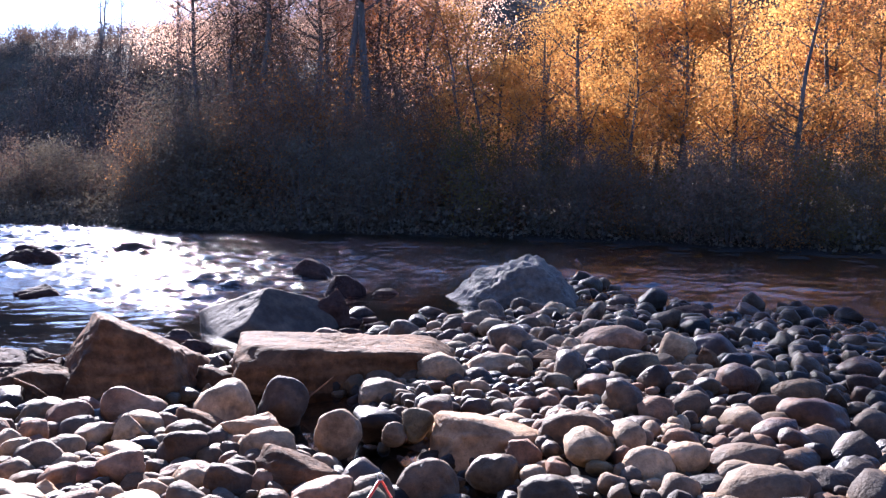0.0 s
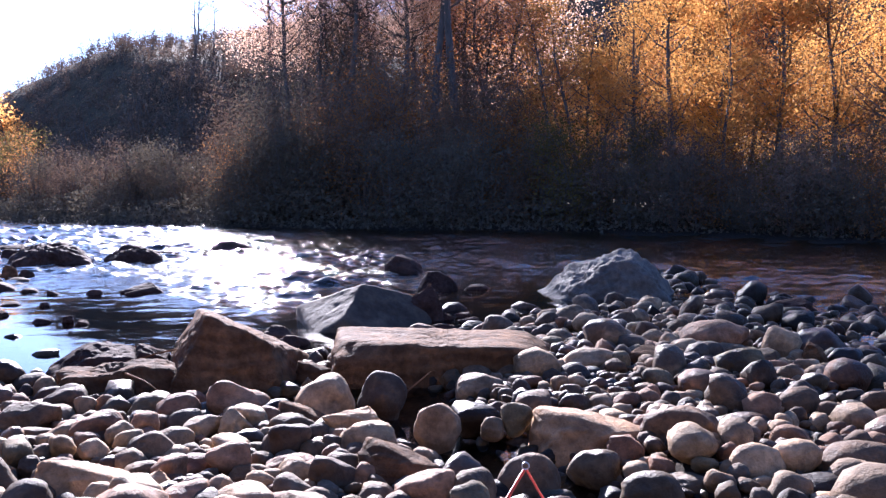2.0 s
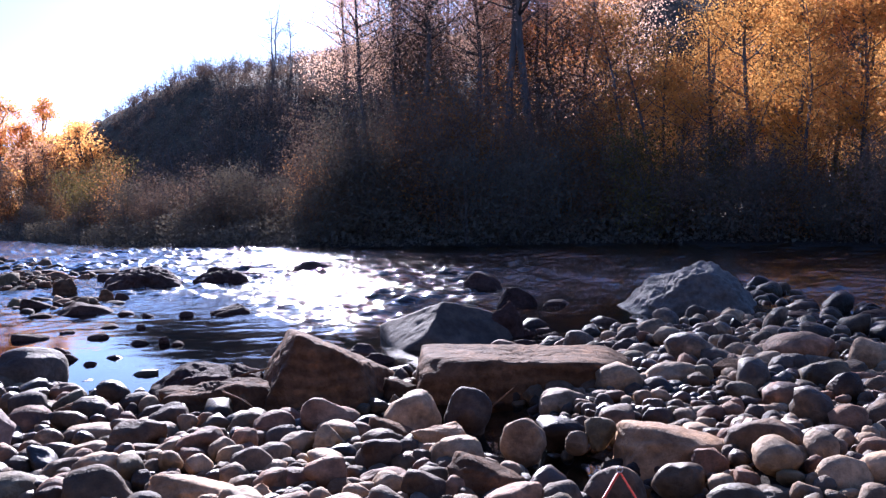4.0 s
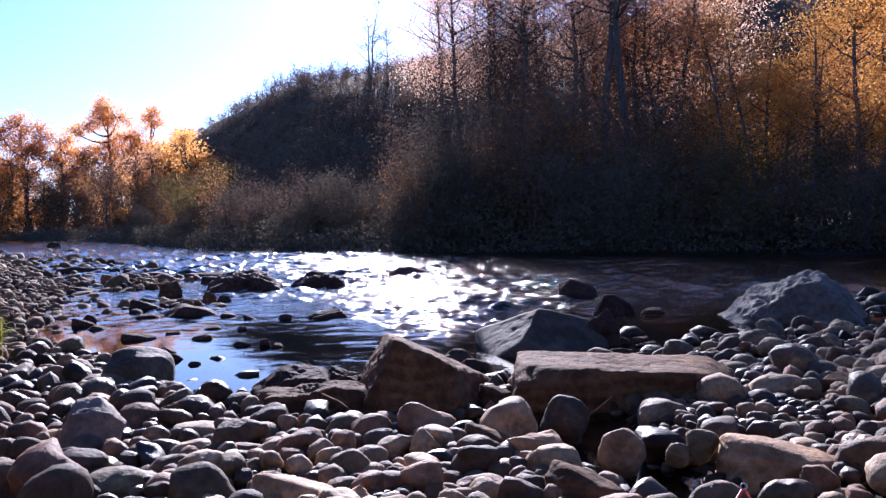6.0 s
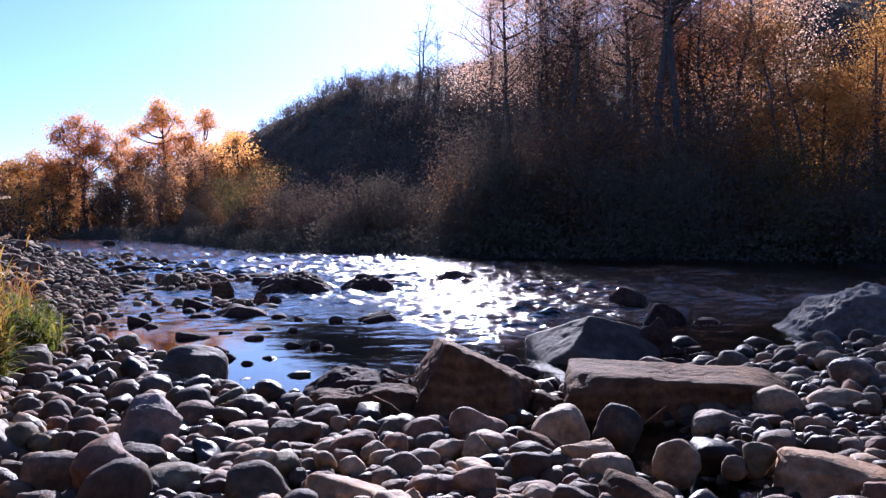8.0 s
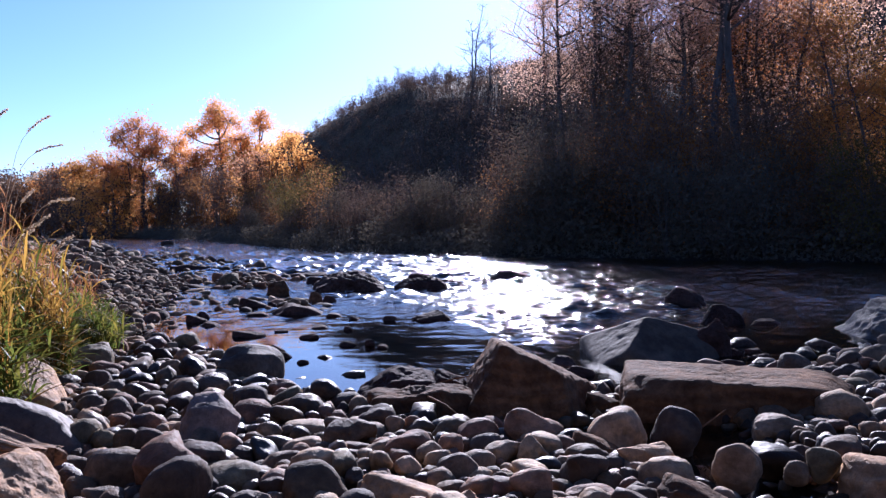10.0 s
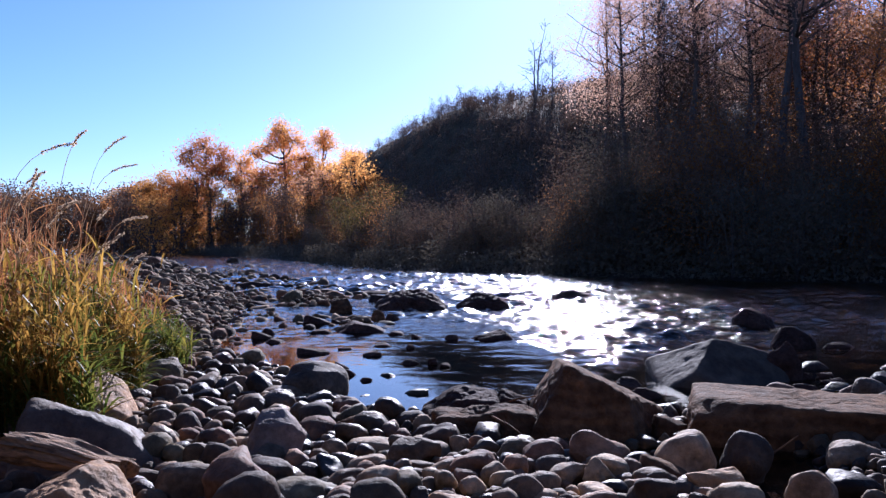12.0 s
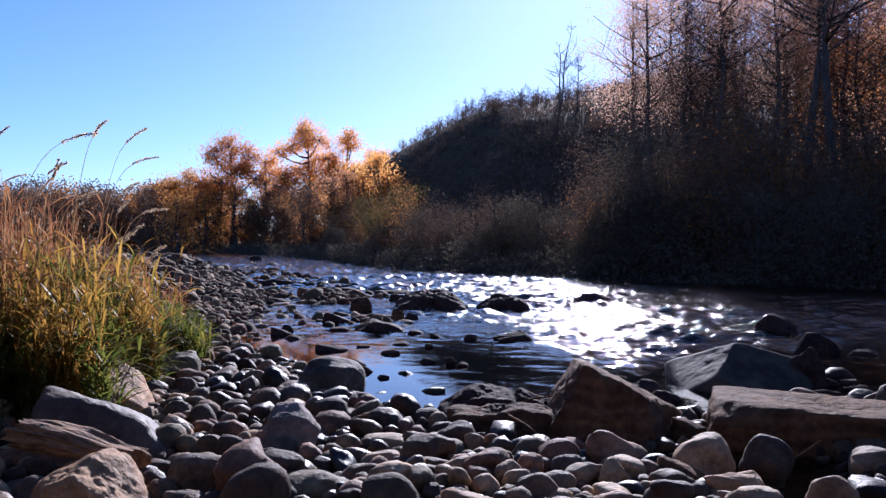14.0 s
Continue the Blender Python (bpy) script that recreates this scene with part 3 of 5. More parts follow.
river_stone(-0.13, 3.32, 0.12, 0.10, 0.17, "r")
river_stone(-0.22, 3.30, 0.09, 0.07, 0.12, "r")
river_stone(0.66, 3.42, 0.21, 0.17, 0.12, "w")
river_stone(0.87, 3.59, 0.17, 0.13, 0.07, "r")
river_stone(0.88, 3.35, 0.15, 0.12, 0.08, "r")
river_stone(1.12, 3.64, 0.11, 0.09, 0.10, "r")
river_stone(0.16, 3.98, 0.17, 0.13, 0.08, "r")
river_stone(0.28, 3.88, 0.17, 0.14, 0.08, "r")
river_stone(0.45, 4.66, 0.24, 0.18, 0.13, "a")
river_stone(0.49, 3.83, 0.16, 0.13, 0.10, "r")
river_stone(0.54, 3.69, 0.18, 0.15, 0.09, "r")
river_stone(0.73, 4.28, 0.13, 0.11, 0.11, "r")
river_stone(0.73, 4.04, 0.16, 0.12, 0.10, "r")
river_stone(0.73, 3.83, 0.16, 0.13, 0.09, "r")
river_stone(0.85, 3.93, 0.16, 0.13, 0.08, "f")
river_stone(1.27, 4.77, 0.13, 0.10, 0.14, "a")
river_stone(-0.16, 4.09, 0.14, 0.11, 0.10, "r")
river_stone(1.40, 5.22, 0.31, 0.25, 0.15, "r")
river_stone(1.43, 4.83, 0.17, 0.14, 0.11, "r")
river_stone(1.28, 3.90, 0.13, 0.10, 0.10, "r")
river_stone(0.56, 4.97, 0.15, 0.12, 0.11, "r")
river_stone(-0.43, 5.49, 0.19, 0.15, 0.12, "r")
river_stone(-0.07, 5.39, 0.18, 0.15, 0.13, "r")
river_stone(0.09, 5.10, 0.13, 0.10, 0.10, "r")
river_stone(-0.84, 5.56, 0.24, 0.19, 0.10, "f")
river_stone(-2.08, 2.58, 0.30, 0.24, 0.13, "r")
river_stone(-2.57, 3.08, 0.27, 0.18, 0.25, "p")
river_stone(-3.36, 4.45, 0.41, 0.33, 0.24, "r")
river_stone(-2.47, 2.80, 0.17, 0.13, 0.13, "r")
river_stone(-2.89, 4.09, 0.17, 0.14, 0.12, "r")
river_stone(-2.81, 3.77, 0.19, 0.15, 0.10, "r")
river_stone(-3.20, 4.30, 0.22, 0.17, 0.08, "f")
river_stone(-3.86, 4.32, 0.20, 0.16, 0.15, "r")
river_stone(-3.44, 4.21, 0.28, 0.22, 0.13, "r")
river_stone(-2.28, 3.43, 0.27, 0.22, 0.09, "f")
river_stone(-2.04, 2.88, 0.20, 0.16, 0.10, "r")
river_stone(-1.95, 2.73, 0.14, 0.11, 0.09, "r")
river_stone(-2.12, 3.10, 0.18, 0.14, 0.09, "r")
river_stone(-1.86, 3.09, 0.16, 0.12, 0.10, "r")
river_stone(-2.01, 3.41, 0.22, 0.18, 0.09, "r")
river_stone(-1.90, 3.52, 0.09, 0.07, 0.11, "r")
river_stone(-2.61, 3.75, 0.19, 0.14, 0.11, "a")
river_stone(-2.17, 3.73, 0.18, 0.14, 0.10, "r")
river_stone(-2.78, 1.98, 0.2, 0.16, 0.16, "r")
# shaded stone by the grass: the wet kind's dark colour paints that shade
river_stone(-4.15, 2.86, 0.32, 0.26, 0.3, "w")
river_stone(-3.11, 2.23, 0.17, 0.13, 0.13, "r")
river_stone(-2.75, 2.50, 0.16, 0.13, 0.11, "r")
river_stone(-2.46, 2.24, 0.13, 0.11, 0.13, "r")
river_stone(-3.02, 2.08, 0.17, 0.14, 0.09, "f")
river_stone(-2.81, 2.68, 0.15, 0.12, 0.09, "f")
river_stone(-3.50, 3.31, 0.16, 0.13, 0.15, "r")
river_stone(-4.50, 4.31, 0.25, 0.20, 0.22, "r")
river_stone(-2.80, 2.82, 0.11, 0.09, 0.14, "r")
river_stone(-2.47, 2.71, 0.24, 0.19, 0.13, "r")
river_stone(-2.40, 2.64, 0.13, 0.10, 0.14, "a")
river_stone(-4.04, 3.90, 0.18, 0.14, 0.15, "r")
river_stone(-3.46, 3.03, 0.11, 0.08, 0.12, "a")
river_stone(-3.24, 3.11, 0.11, 0.09, 0.10, "r")
river_stone(-3.23, 3.21, 0.11, 0.09, 0.09, "r")
river_stone(-4.20, 6.37, 0.19, 0.13, 0.06, "w", True)
river_stone(-4.00, 5.63, 0.13, 0.09, 0.09, "w", True)
river_stone(-3.80, 5.41, 0.16, 0.11, 0.07, "w", True)
river_stone(-3.51, 5.23, 0.10, 0.07, 0.04, "w", True)
river_stone(-3.64, 6.07, 0.18, 0.13, 0.05, "w", True)
river_stone(-3.47, 6.10, 0.09, 0.07, 0.08, "w", True)
river_stone(-3.31, 6.01, 0.10, 0.07, 0.05, "w", True)
river_stone(-4.67, 6.66, 0.15, 0.11, 0.04, "w", True)
river_stone(-4.48, 6.97, 0.18, 0.13, 0.05, "w", True)
river_stone(-4.16, 6.94, 0.09, 0.06, 0.05, "w", True)
river_stone(-6.01, 7.13, 0.22, 0.15, 0.12, "w", True)
river_stone(-6.15, 7.41, 0.17, 0.12, 0.11, "w", True)
river_stone(-5.62, 6.89, 0.26, 0.18, 0.05, "w", True)
river_stone(-4.79, 6.34, 0.32, 0.23, 0.06, "f", True)
river_stone(-6.32, 8.50, 0.35, 0.25, 0.11, "f", True)
river_stone(-5.74, 7.74, 0.26, 0.18, 0.07, "w", True)
river_stone(-6.10, 8.57, 0.14, 0.10, 0.10, "w", True)
river_stone(-6.01, 8.69, 0.12, 0.08, 0.09, "w", True)
river_stone(-6.96, 9.90, 0.35, 0.25, 0.20, "a")
river_stone(-5.93, 9.20, 0.19, 0.14, 0.13, "a")
river_stone(-5.73, 9.19, 0.19, 0.13, 0.14, "w", True)
river_stone(-5.34, 8.08, 0.78, 0.55, 0.08, "f", True)
river_stone(-3.81, 7.92, 0.42, 0.30, 0.08, "f", True)
river_stone(-4.13, 7.69, 0.17, 0.12, 0.08, "w", True)
river_stone(-4.51, 7.66, 0.12, 0.09, 0.06, "w", True)
river_stone(-4.87, 7.87, 0.18, 0.12, 0.06, "w", True)
river_stone(-2.83, 4.29, 0.11, 0.08, 0.03, "w", True)
river_stone(-2.85, 4.45, 0.11, 0.08, 0.03, "w", True)
river_stone(-5.52, 12.21, 0.63, 0.44, 0.06, "f", True)
river_stone(-4.89, 13.28, 0.93, 0.65, 0.11, "f", True)
river_stone(-1.68, 9.79, 0.51, 0.36, 0.17, "r", True)
river_stone(-1.09, 8.19, 0.41, 0.29, 0.16, "r", True)
river_stone(-0.95, 6.35, 0.34, 0.24, 0.25, "r", True)
river_stone(-0.75, 8.18, 0.25, 0.17, 0.08, "w", True)
river_stone(-2.33, 8.76, 0.23, 0.16, 0.09, "w", True)
river_stone(-3.67, 7.74, 0.37, 0.26, 0.08, "w", True)
river_stone(-1.75, 5.53, 0.22, 0.15, 0.12, "w", True)
river_stone(-1.56, 5.32, 0.24, 0.17, 0.09, "w", True)
river_stone(-0.79, 6.38, 0.14, 0.10, 0.07, "w", True)
river_stone(-0.68, 6.52, 0.13, 0.09, 0.06, "w", True)
river_stone(-0.61, 6.28, 0.18, 0.12, 0.06, "w", True)
river_stone(-0.75, 5.92, 0.22, 0.16, 0.07, "f", True)
river_stone(-0.31, 6.02, 0.22, 0.16, 0.06, "f", True)
river_stone(-1.17, 4.33, 0.19, 0.13, 0.11, "a")
river_stone(0.02, 6.45, 0.26, 0.18, 0.09, "r", True)
river_stone(1.12, 6.18, 0.23, 0.16, 0.13, "r", True)
river_stone(1.31, 5.73, 0.25, 0.18, 0.10, "r", True)
river_stone(1.70, 7.06, 0.36, 0.25, 0.07, "w", True)
river_stone(1.15, 7.14, 0.27, 0.19, 0.08, "w", True)
river_stone(0.77, 5.92, 0.18, 0.13, 0.10, "r", True)
river_stone(-10.90, 12.30, 1.70, 1.00, 0.09, "r", True)
river_stone(-9.90, 13.60, 1.30, 0.80, 0.09, "r", True)
river_stone(-8.70, 13.40, 0.90, 0.50, 0.10, "r", True)
river_stone(-7.40, 11.90, 0.80, 0.50, 0.12, "r", True)
river_stone(-12.60, 15.00, 1.50, 0.80, 0.12, "r", True)
river_stone(-9.20, 10.90, 0.90, 0.50, 0.10, "r", True)


def driftwood():
    """A weathered split log lying among the stones, grooved along its grain and splintered at its ends."""
    bm = bmesh.new()
    rings = []
    n, sides = 44, 40
    for i in range(n):
        u = i / (n - 1)
        c = Vector((-3.1 + 0.5 * u, 2.17 + 0.1 * u + 0.02 * math.sin(5 * u), 0.245 - 0.06 * u))
        r = 0.074 * (1 - 0.2 * u) * (1 + 0.22 * noise.noise(Vector((u * 5, 3.1, 0.4))))
        ring = []
        for k in range(sides):
            a = 2 * math.pi * k / sides
            groove = noise.noise(Vector((u * 1.2, math.cos(a) * 5.5, math.sin(a) * 5.5)))
            fine = noise.noise(Vector((u * 2.5, math.cos(a) * 15, math.sin(a) * 15)))
            rr = r * (1 + 0.3 * groove + 0.14 * fine)
            ragged = 0.07 * (noise.noise(Vector((7.0, math.cos(a) * 3, math.sin(a) * 3))) if u > 0.5 else -noise.noise(Vector((2.0, math.cos(a) * 3, math.sin(a) * 3)))) * max(0.0, abs(2 * u - 1) - 0.6) / 0.4
            split = 0.55 if math.sin(a) > 0.35 else 0.8  # the upper side has split away flat
            ring.append(bm.verts.new(c + Vector((ragged + 0.2 * math.cos(a) * rr, 1.05 * math.cos(a) * rr, split * math.sin(a) * rr))))
        rings.append(ring)
    for p, q in zip(rings, rings[1:]):
        for k in range(sides):
            bm.faces.new((p[k], p[(k + 1) % sides], q[(k + 1) % sides], q[k]))
    bm.faces.new(list(reversed(rings[0])))
    bm.faces.new(rings[-1])
    me = bpy.data.meshes.new("driftwood_log")
    bm.to_mesh(me)
    bm.free()
    me.materials.append(LOG)
    taken.append((-2.85, 2.22, 0.26, 0.07))
    return tagged(new("driftwood_log", me), "weathered brown split driftwood log among the stones", "driftwood")


driftwood()


def tubes(paths, sides=3):
    """Points and faces of tapered tubes; each path is a list of points and radii."""
    verts, faces = [], []
    ang = np.linspace(0, 2 * np.pi, sides, endpoint=False)
    for pts, rad in paths:
        pts = np.asarray(pts, float)
        way = np.gradient(pts, axis=0)
        way /= np.linalg.norm(way, axis=1)[:, None] + 1e-9
        ref = np.where(np.abs(way[:, 2:]) > 0.9, [[1.0, 0, 0]], [[0, 0, 1.0]])
        a = np.cross(way, ref)
        a /= np.linalg.norm(a, axis=1)[:, None] + 1e-9
        b = np.cross(way, a)
        ring = pts[:, None] + np.asarray(rad)[:, None, None] * (np.cos(ang)[None, :, None] * a[:, None] + np.sin(ang)[None, :, None] * b[:, None])
        o = len(verts)
        verts.extend(ring.reshape(-1, 3).tolist())
        for i in range(len(pts) - 1):
            for k in range(sides):
                k2 = (k + 1) % sides
                faces.append((o + i * sides + k, o + i * sides + k2, o + (i + 1) * sides + k2, o + (i + 1) * sides + k))
        faces.append(tuple(o + k for k in reversed(range(sides))))
        faces.append(tuple(o + (len(pts) - 1) * sides + k for k in range(sides)))
    return verts, faces


def leaves(centres, size, local):
    """Many single leaves, each one small pointed face, at the given places."""
    c = np.asarray(centres, float)
    n = len(c)
    a = local.normal(size=(n, 3))
    a /= np.linalg.norm(a, axis=1)[:, None]
    b = np.cross(a, local.normal(size=(n, 3)))
    b /= np.linalg.norm(b, axis=1)[:, None]
    s = size * local.uniform(0.7, 1.4, (n, 1))
    v = np.stack([c - a * s * 0.7 + b * s * 0.75, c - a * s * 0.7 - b * s * 0.75, c + a * s * 1.1], 1).reshape(-1, 3)
    f = np.arange(3 * n).reshape(-1, 3)
    return v.tolist(), f.tolist()


def scene_mesh(name, vf, material, smooth_shade=True):
    me = mesh_from(name, vf[0], vf[1], smooth_shade)
    me.materials.append(material)
    return me


# ---- trees ----
def tree_meshes(seed, height, spread, crown_from, leaf_mat, bark, n_leaf, leaf_size, limbs=16, trunk_r=0.09, forks=1, clump=0.34, twigs=2, sides=7, clusters=0, twig_r=0.009):
    """The meshes of a trunk with its limbs and a crown of single leaves. With clusters, the crown is that many billows."""
    local = np.random.default_rng(seed)
    wood, arms, spots = [], [], []
    steps = 12 if height > 3 else 6
    for k in range(forks):
        lean = local.normal(0, 0.05, 2) + (local.normal(0, 0.12, 2) if forks > 1 else 0)
        u = np.linspace(0, 1, steps)
        hgt = height * (1 if k == 0 else local.uniform(0.7, 0.95))
        wob = np.cumsum(local.normal(0, 0.012, (steps, 2)), 0) * height
        pts = np.stack([lean[0] * hgt * u + wob[:, 0] * u, lean[1] * hgt * u + wob[:, 1] * u, hgt * u - 0.15], 1)
        wood.append((pts, trunk_r * (1 - 0.88 * u) * (1 + 0.5 * np.exp(-u * 18))))
        for c in range(clusters // forks):
            # a billow of the crown, and the limb that carries it
            rise, way = local.uniform(0.3, 0.97), local.uniform(0, 2 * np.pi)
            out = spread * math.sqrt(max(0.05, 1 - ((rise - 0.55) / 0.46) ** 2)) * math.sqrt(local.uniform(0.05, 1))
            q = np.array([np.interp(rise, u, pts[:, 0]) + out * math.cos(way), np.interp(rise, u, pts[:, 1]) + out * math.sin(way), rise * hgt])
            s = np.clip(q[2] / hgt - 0.22, 0.15, 0.9)
            p = np.array([np.interp(s, u, pts[:, i]) for i in range(3)])
            w = np.linspace(0, 1, 4)[:, None]
            arms.append((p + (q - p) * w + np.array([0, 0, -0.12 * spread]) * np.sin(np.pi * w), 0.3 * trunk_r * (1 - 0.8 * w[:, 0])))
            spots.append(q[None])
        for _ in range(limbs):
            sn = local.uniform(0, 0.97)
            s = crown_from + (1 - crown_from) * sn
            p = np.array([np.interp(s, u, pts[:, i]) for i in range(3)])
            az = local.uniform(0, 2 * np.pi)
            length = spread * (1.15 - 0.75 * sn) * local.uniform(0.55, 1.15)
            w = np.linspace(0, 1, 4)
            arm = p + np.stack([np.cos(az) * w, np.sin(az) * w, local.uniform(0.35, 0.9) * w ** 1.3], 1) * length + np.cumsum(local.normal(0, 0.04 * length, (4, 3)), 0) * w[:, None]
            arms.append((arm, 0.35 * trunk_r * (1 - 0.85 * w) * (1 - 0.6 * s) + 0.004))
            spots.append(arm[1:])
            for _ in range(twigs):
                q = arm[local.integers(1, 4)]
                tw = q + np.outer(np.linspace(0, 1, 2), local.normal(0, 0.35, 3) * length + [0, 0, 0.2 * length])
                arms.append((tw, np.array([twig_r, twig_r / 3])))
                spots.append(tw[1:])
    tv, tf = tubes(wood, sides)
    av, af = tubes(arms, 3)
    out = [("trunk", scene_mesh("trunk", (tv + av, tf + [tuple(i + len(tv) for i in f) for f in af]), bark))]
    if n_leaf:
        spots = np.concatenate(spots)
        weight = local.uniform(0.3, 1, len(spots)) ** (1 if clusters else 2)
        chosen = local.choice(len(spots), n_leaf, p=weight / weight.sum())
        spread_of = local.uniform(0.5, 1.3, len(spots)) if clusters else np.ones(len(spots))
        where = spots[chosen] + local.normal(0, clump, (n_leaf, 3)) * spread_of[chosen][:, None] * [1, 1, 1.35 if clusters else 0.8]
        out.append(("crown", scene_mesh("crown", leaves(where, leaf_size, local), leaf_mat, False)))
    return out


def plant(name, meshes, x, y, z, turn, scale, label, category, group=""):
    thing = base(name, x, y, z, label, category, group)
    for nm, me in meshes:
        part(nm, me, None, thing)
    thing.matrix_basis = pose(x, y, z, 0, 0, turn) @ Matrix.Diagonal((scale, scale, scale, 1))
    return thing


def along(az, r):
    return -r * math.sin(radians(az)), r * math.cos(radians(az))


def grow(kinds, name, az, r, scale, label, category, group, local):
    x, y = along(az, r)
    return plant(name, kinds[local.integers(len(kinds))], x, y, ground_at(x, y), local.uniform(0, 360), scale, label, category, group)


local = np.random.default_rng(21)
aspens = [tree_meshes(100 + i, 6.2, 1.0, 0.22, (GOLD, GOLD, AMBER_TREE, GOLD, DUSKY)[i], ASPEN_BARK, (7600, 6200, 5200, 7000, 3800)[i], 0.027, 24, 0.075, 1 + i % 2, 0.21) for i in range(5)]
tall_dark = [tree_meshes(120 + i, 8.0, 1.5, 0.42, m, BARK, 6500, 0.034, 24, 0.12, 1 + i % 2, 0.32) for i, m in enumerate((AMBER_TREE, THIN, AMBER_TREE, RUSSET))]
brush = [tree_meshes(140 + i, 2.4, 0.7, 0.08, m, BARK, 1900, 0.025, 5, 0.02, 4, 0.25, 0, 3) for i, m in enumerate((DULL, RUSSET, DULL, YELLOW_GREEN, AMBER))]
bare = [tree_meshes(160 + i, 5.0, 1.35, 0.25, None, PALE_BARK, 0, 0.04, 30, 0.085, 1 + i % 2, 0.3, 5, 7, 0, 0.017) for i in range(3)]
tall_brush = [tree_meshes(170 + i, 3.8, 1.0, 0.08, m, BARK, 3600, 0.026, 6, 0.03, 4, 0.34, 0, 3) for i, m in enumerate((DULL, RUSSET, RUSSET, AMBER))]
far_brush = [tree_meshes(150 + i, 5.2, 1.5, 0.06, m, BARK, 2000, 0.075, 5, 0.045, 5, 0.5, 0, 4) for i, m in enumerate((RUSSET, AMBER, AMBER_TREE))]
sparse = [tree_meshes(130 + i, 8.4, 1.6, 0.5, m, BARK, 9000, 0.023, 30, 0.12, 1 + i % 2, 0.3) for i, m in enumerate((THIN, RUSSET, THIN))]

# golden aspens behind the dark thicket
for i in range(36):
    az = 2.5 - 29 * (i + local.uniform(0, 1)) / 36
    grow(aspens, "aspen_tree", az, local.uniform(19.0, 27.5) - 0.06 * max(0, -az), local.uniform(0.62, 0.95), "slender aspen with golden autumn leaves on the far bank", "tree", "aspens on the far bank", local)
# taller, darker trees between the aspens and the open sky
for i in range(20):
    az = 18.2 - 16.5 * (i + local.uniform(0, 1)) / 20
    grow(tall_dark if az < 7 else sparse, "riverside_tree", az, local.uniform(24, 31), local.uniform(0.86, 1.1), "tall riverside tree with thinning orange-brown leaves", "tree", "tall trees on the far bank", local)
# thicket along the water
for i in range(170):
    az = 37 - 67 * (i + local.uniform(0, 1)) / 170
    x, y = along(az, 20)
    for _ in range(8):
        x, y = along(az, np.hypot(x, bank(x) + 0.15 + 6.0 * local.uniform(0, 1) ** 1.5))
    sc = local.uniform(0.55, 1.15) * (0.78 if az < -7 else 1.0 if az < 20 else 0.9)
    plant("thicket_shrub", brush[local.integers(3 if 5 < az < 31 else 5)], x, y, ground_at(x, y) - 0.05, local.uniform(0, 360), sc, "dense leafy brush in shade on the far bank", "shrub", "thicket on the far bank")
# tall brush below the riverside trees
for i in range(60):
    az = 20.5 - 18.5 * (i + local.uniform(0, 1)) / 60
    x, y = along(az, local.uniform(20.5, 27))
    plant("tall_shrub", tall_brush[(0, 1, 2, 0, 1, 2, 3)[local.integers(7)]], x, y, ground_at(x, y) - 0.05, local.uniform(0, 360), 0.5 + 0.75 * local.uniform(0, 1) ** 1.5, "tall dark brush in shade below the trees", "shrub", "tall brush on the far bank")
# bare trees against the sky
x, y = along(22.5, 50)
plant("bare_tree", tree_meshes(166, 5.0, 0.95, 0.2, None, PALE_BARK, 0, 0.04, 20, 0.06, 2, 0.3, 5, 7, 0, 0.01), x, y, ground_at(x, y), 40, 0.98, "bare pale-barked tree against the sky", "tree")
for az, r, sc in ((26.2, 57, 0.42), (25.5, 57, 0.4), (27.2, 58, 0.4), (28.0, 58, 0.35), (21.4, 50, 0.6), (29.0, 58, 0.32), (26.7, 58, 0.4), (24.9, 57, 0.38), (47, 76, 0.9), (46.4, 78, 0.8), (48.3, 80, 0.8), (45.2, 76, 0.8), *((23.4 + 0.5 * i, 57, 0.3 + 0.05 * (i % 4)) for i in range(13))):
    x, y = along(az, r)
    plant("bare_tree", bare[local.integers(3)], x, y, ground_at(x, y), local.uniform(0, 360), sc * (0.62 if 55 < r < 60 else 1.0), "small bare tree on the hillside skyline", "tree", "bare trees on the skyline")
# dark-trunked trees by the water
for az, r, sc in ((8.1, 23.5, 1.15), (6.3, 23.0, 1.2), (13.5, 25, 1.1)):
    x, y = along(az, r)
    plant("riverside_tree", sparse[0], x, y, ground_at(x, y), 70 * az, sc, "tall dark-trunked riverside tree with thinning leaves", "tree", "tall trees on the far bank")
for az in (-6.7, -9.0, -12.6, -15.9, -20.5):
    x, y = along(az, 19.6)
    plant("aspen_tree", aspens[0], x, y, ground_at(x, y), 90 * az, 0.95, "slender dark-trunked aspen with golden leaves at the water", "tree", "aspens on the far bank")


